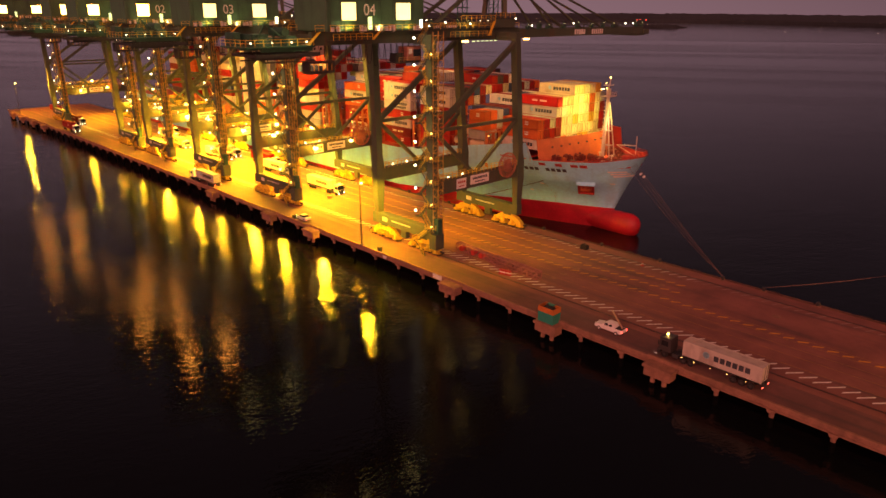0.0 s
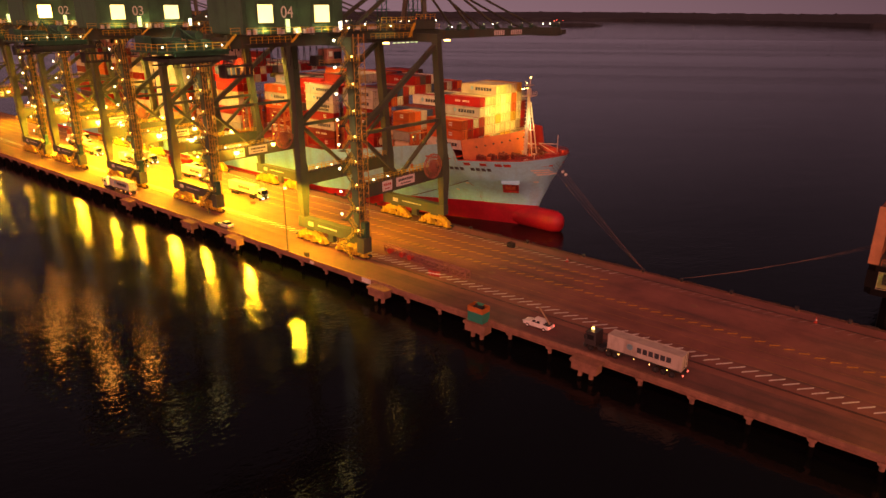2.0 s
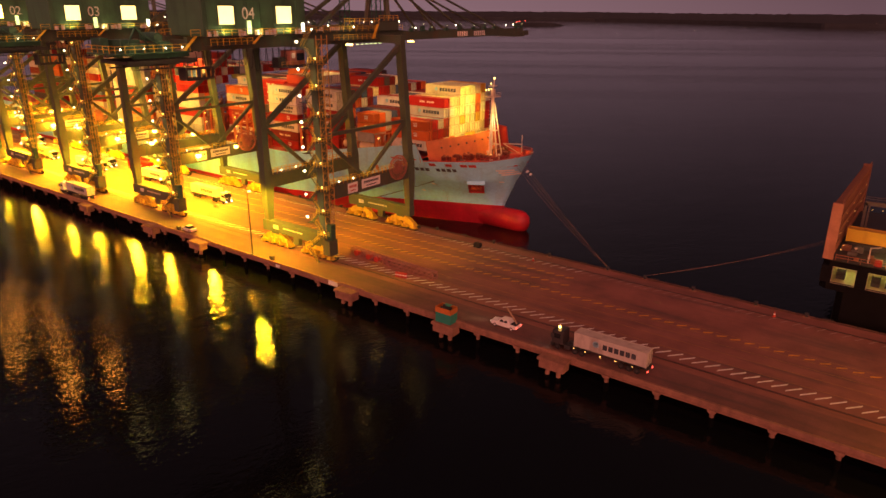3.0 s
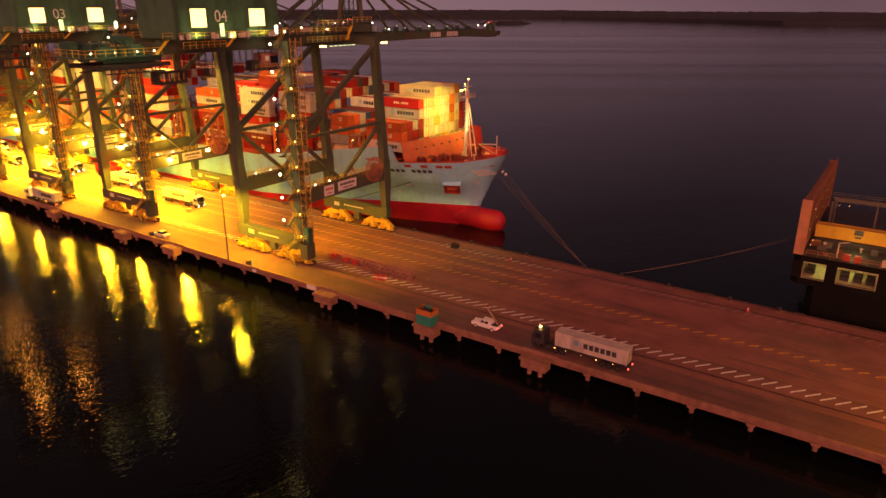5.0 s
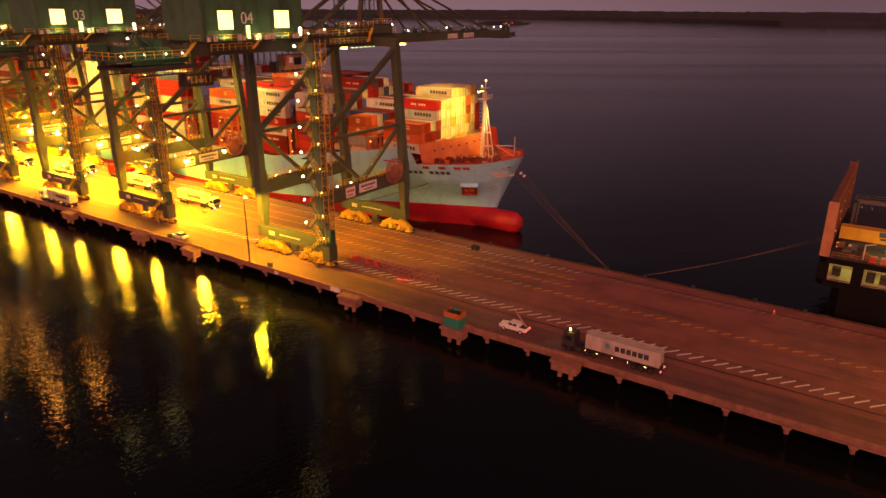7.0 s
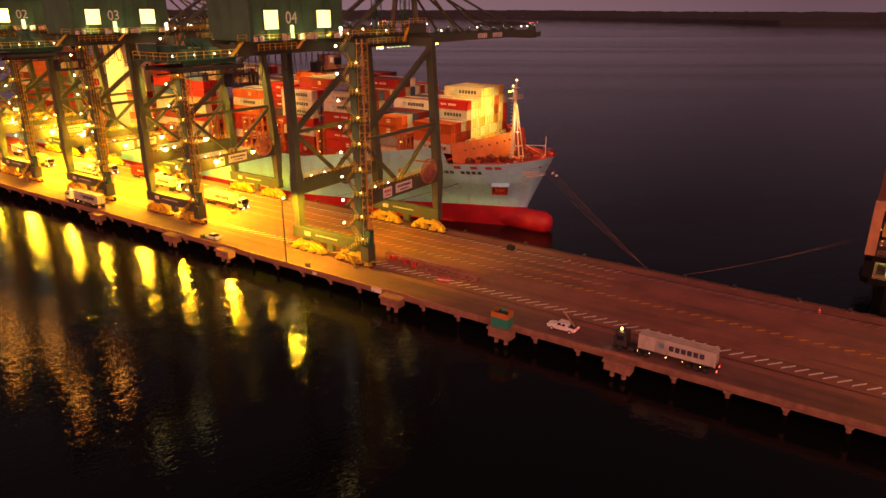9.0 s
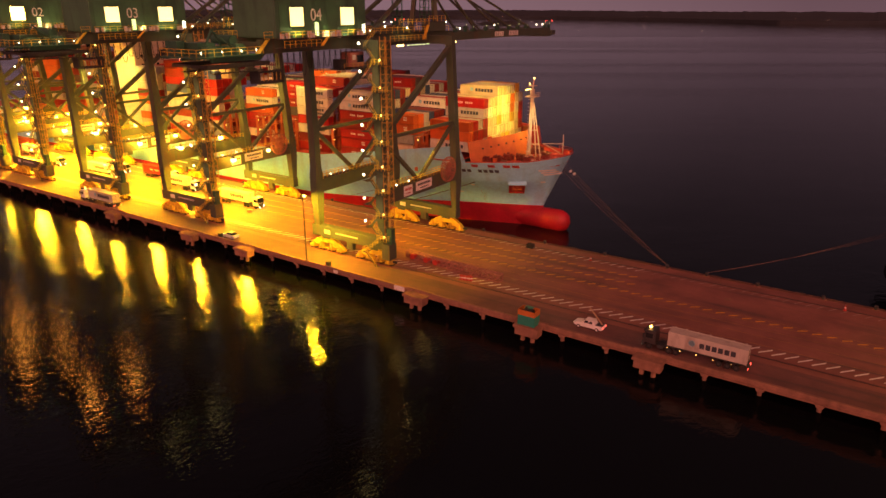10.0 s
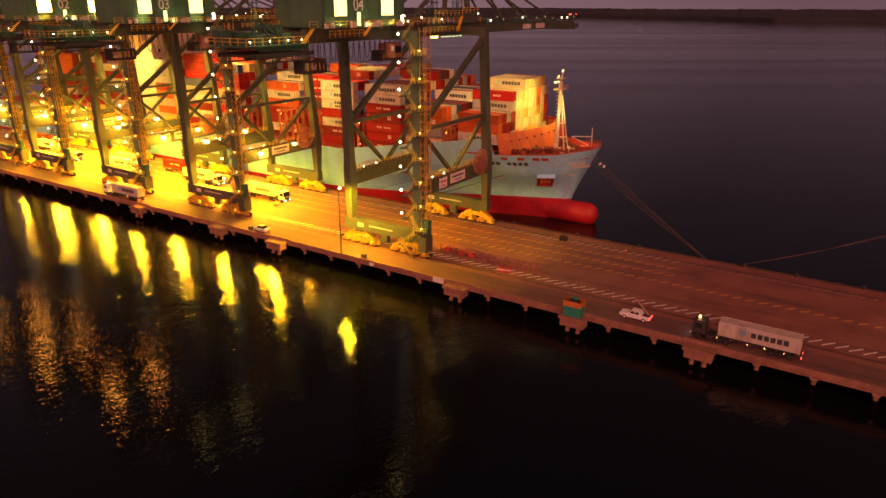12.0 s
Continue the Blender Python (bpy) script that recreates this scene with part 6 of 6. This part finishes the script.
def pole(x, y, h):
    p = thing("street_lamp", (x, y, 0.28), "slim steel lamp pole with a glowing sodium head", "street lamp", "lamp poles")
    part("pole", built(tube, (0, 0, 0), (0, 0, h), 0.16, 10, 0.09), M["rail"], p)
    part("base_plate", boxes(((-0.3, -0.3, 0), (0.3, 0.3, 0.12))), M["dark"], p)
    part("arm", built(beam, (0, 0, h), (0, 0.7, h + 0.05), 0.12), M["rail"], p)
    bm = bmesh.new()
    bmesh.ops.create_uvsphere(bm, u_segments=12, v_segments=8, radius=0.36, matrix=Matrix.Diagonal((1, 1, 0.7, 1)) @ Matrix.Translation((0, 0.45, (h - 0.02) / 0.7)))
    part("lamp_head", bm, M["lit_sodium"], p, "glowing sodium lamp head")


pole(-122.7, 90.7, 14.7)
pole(-414.0, 91.0, 15.6)
pole(20.0, 90.7, 14.7)

# teal box with an orange frame on the platform
b = thing("equipment_box", (-67.3, 90.1, 0.0), "teal steel box with an orange frame on a mooring platform", "box")
bm = boxes(((-1.65, -1.5, 0.0), (1.65, 0.7, 1.9)))
soften(bm, 0.06, 2)
part("body", bm, M["teal"], b)
for k, (lo, hi) in enumerate((((-1.67, -1.52, 1.9), (1.67, -1.44, 2.9)), ((-1.67, 0.64, 1.9), (1.67, 0.72, 2.9)), ((-1.67, -1.44, 1.9), (-1.59, 0.64, 2.9)), ((1.59, -1.44, 1.9), (1.67, 0.64, 2.9)))):
    part("frame_panel", boxes((lo, hi)), M["orange"], b, "orange side panel")
part("engine", boxes(((-1.0, -1.1, 1.9), (0.8, 0.3, 2.7)), ((-0.6, -0.6, 2.7), (-0.3, -0.3, 3.2))), M["dark"], b)
part("canopy", boxes(((-0.9, -0.3, 2.95), (0.6, 0.6, 3.02))), M["teal"], b)


def truss(name, a, bpt, size, label):
    t = thing(name, (*a, 0.12), label, "truss", "truss sections on the quay", rz=math.degrees(math.atan2(bpt[1] - a[1], bpt[0] - a[0])))
    length = math.dist(a, bpt)
    h = size / 2
    for y in (-h, h):
        for z in (0, size):
            part("chord", built(beam, (0, y, z), (length, y, z), 0.16), M["trussred"], t)
    n = max(2, round(length / size))
    for i in range(n + 1):
        x = length * i / n
        for p, q in (((x, -h, 0), (x, -h, size)), ((x, h, 0), (x, h, size)), ((x, -h, size), (x, h, size)), ((x, -h, 0), (x, h, 0))):
            part("strut", built(beam, p, q, 0.12), M["trussred"], t)
        if i < n:
            x2 = length * (i + 1) / n
            for y in (-h, h):
                part("brace", built(beam, (x, y, 0), (x2, y, size), 0.11), M["trussred"], t)
            part("brace", built(beam, (x, -h, size), (x2, h, size), 0.11), M["trussred"], t)
    return t


truss("truss_boom", (-106.2, 106.2), (-94.4, 105.0), 1.35, "red lattice truss section lying on the paving")
truss("truss_boom", (-94.0, 104.9), (-81.0, 104.2), 1.5, "red lattice truss section with an end plate lying on the paving")
t = thing("hoist_drum", (-104.0, 105.4, 0), "red winch drum lying beside the truss", "drum", "winch drums")
part("drum", built(tube, (0, -0.7, 0.7), (0, 0.7, 0.7), 0.6, 14), M["redpaint"], t)
copy_thing(t, pose(-100.2, 105.2, 0))
copy_thing(t, pose(-97.6, 105.0, 0))

bm = bmesh.new()
tube(bm, (0, 0, 0.0), (0, 0, 1.05), 0.36, 14, 0.33)
barrel_me = mesh_of("barrel", bm, M["redpaint"])
band_me = mesh_of("reflective_band", built(tube, (0, 0, 0.45), (0, 0, 0.68), 0.362, 14), M["white"])
for x, y in ((-88.6, 100.9), (-87.9, 101.0), (-87.2, 101.2), (-86.5, 101.4)):
    ob = tagged(share("barrel", barrel_me, None, (x, y, 0)), "red plastic traffic barrel with a white band", "barrel", "traffic barrels")
    share("reflective_band", band_me, ob)


def cone_shape(bm):
    box(bm, (0, 0, 0.04), (0.6, 0.6, 0.08))
    tube(bm, (0, 0, 0.08), (0, 0, 1.0), 0.24, 12, 0.06)


cone_me = mesh_of("traffic_cone", built(cone_shape), M["redpaint"])
cband_me = mesh_of("reflective_band", built(tube, (0, 0, 0.45), (0, 0, 0.65), 0.19, 12, 0.15), M["white"])
for x, y in ((-70.5, 126.6), (-20.6, 127.9)):
    ob = tagged(share("traffic_cone", cone_me, None, (x, y, 0)), "red traffic cone with a white band", "traffic cone", "traffic cones")
    share("reflective_band", cband_me, ob)
bx = thing("rubber_fender", (-85.5, 126.6, 0), "black rubber fender block lying on the paving", "fender")
bm = boxes(((-0.9, -0.6, 0.0), (0.9, 0.6, 1.15)))
soften(bm, 0.25, 3)
part("block", bm, M["rubber"], bx)
part("lifting_eye", built(tube, (0, -0.1, 1.3), (0, 0.1, 1.3), 0.2, 10), M["rail"], bx)

# signs on the quay's edge
for x, w, h in ((-96.8, 2.6, 1.0), (-113.9, 1.3, 0.7)):
    ob = tagged(part("edge_sign", boxes(((x - w / 2, Y0 - 0.07, -0.75), (x + w / 2, Y0 - 0.01, -0.75 + h))), M["white"]), "blank white board fixed to the quay edge", "sign", "boards on the quay edge")
for x in (-116.9, -152.5):
    c = thing("junction_box", (x, Y0 + 1.0, 0), "small dark junction box at the quay edge", "box", "junction boxes")
    part("case", boxes(((-0.5, -0.35, 0), (0.5, 0.35, 1.0))), M["dark"], c)
    part("lid", boxes(((-0.56, -0.41, 1.0), (0.56, 0.41, 1.08))), M["dark"], c)
dropped = thing("crate", (-163.3, 110.2, 0), "small weathered wooden crate on the paving", "crate")
part("body", boxes(((-0.6, -0.5, 0), (0.6, 0.5, 0.8))), M["wood"], dropped)
part("batten", boxes(((-0.65, -0.55, 0.3), (0.65, 0.55, 0.42))), M["wood"], dropped)
shed = thing("site_container", (-424.0, 108.0, 0), "long red container store at the quay's end", "container")
bm = boxes(((-0.0, 0, 0), (12.2, 2.5, 2.7)))
soften(bm, 0.05, 1)
part("body", bm, CM["red"], shed)

# bollards and fenders on the ship side


def bollard_shape(bm):
    tube(bm, (0, 0, 0), (0, 0, 0.55), 0.28, 14, 0.22)
    tube(bm, (0, 0, 0.5), (0, 0.0, 0.8), 0.42, 14, 0.36)
    box(bm, (0, -0.25, 0.66), (0.5, 0.6, 0.22))


bol_me = mesh_of("bollard", built(bollard_shape), M["dark"])
plate_me = mesh_of("base_plate", boxes(((-0.6, -0.6, -0.02), (0.6, 0.6, 0.05))), M["concrete"])
BOLLARDS = [-15.8, -24.6, -36.5, -46.5, -54.8, -69, -84, -101, -118, -135, -152, -170, -190, -210, -230]
for x in BOLLARDS:
    ob = tagged(share("bollard", bol_me, None, (x, 131.3, 0.02)), "stout dark iron mooring bollard", "bollard", "mooring bollards")
    share("base_plate", plate_me, ob)
bm = boxes(((-0.9, 0, -2.6), (0.9, 0.9, 0.1)))
soften(bm, 0.15, 2)
fen_me = mesh_of("quay_fender", bm, M["rubber"])
for k in range(26):
    tagged(share("quay_fender", fen_me, None, (20 - 16.2 * k, Y1, 0)), "black rubber fender on the quay wall", "fender", "quay fenders")

# mooring ropes


def rope(p, q, sag, name="mooring_rope", r=0.055):
    bm = bmesh.new()
    p, q = Vector(p), Vector(q)
    last = p
    for i in range(1, 25):
        f = i / 24
        now = p.lerp(q, f) - Vector((0, 0, 4 * sag * f * (1 - f)))
        tube(bm, last, now, r, 5, caps=False)
        last = now
    return tagged(part(name, bm, M["rope"]), "long slack mooring rope from ship to bollard", "rope", "mooring ropes")


for k, (x, y, z, sag) in enumerate(((-90.6, 153.4, 15.2, 0.5), (-91.0, 152.8, 15.1, 0.8), (-91.5, 152.0, 15.0, 1.1), (-90.2, 153.8, 15.4, 0.3))):
    rope((x, y, z), (-54.8 - 0.1 * k, 131.4, 0.7), sag, r=0.035)
rope((-96.5, 148.5, 14.9), (-135, 131.5, 0.7), 0.6)
rope((-98.0, 147.5, 14.9), (-135, 131.5, 0.7), 0.9)
rope((-115.0, 136.5, 13.0), (-152, 131.5, 0.7), 0.4)
for k in range(3):
    rope((-15.0, 149.0 + 2.0 * k, 10.2), (-46.5, 131.5, 0.7), 0.5 + 0.25 * k, r=0.03)
for k, f in enumerate((0.10, 0.14)):
    a, bq = Vector((-90.6, 153.4, 15.2)), Vector((-54.8, 131.4, 0.7))
    c = a.lerp(bq, f) - Vector((0, 0, 4 * 0.5 * f * (1 - f) - 0.3 * k))
    d = (bq - a).normalized()
    tagged(part("rat_guard", built(tube, c, c + 0.06 * d, 0.42, 14), M["white"]), "white rat guard disc on a mooring rope", "rat guard", "rat guards")
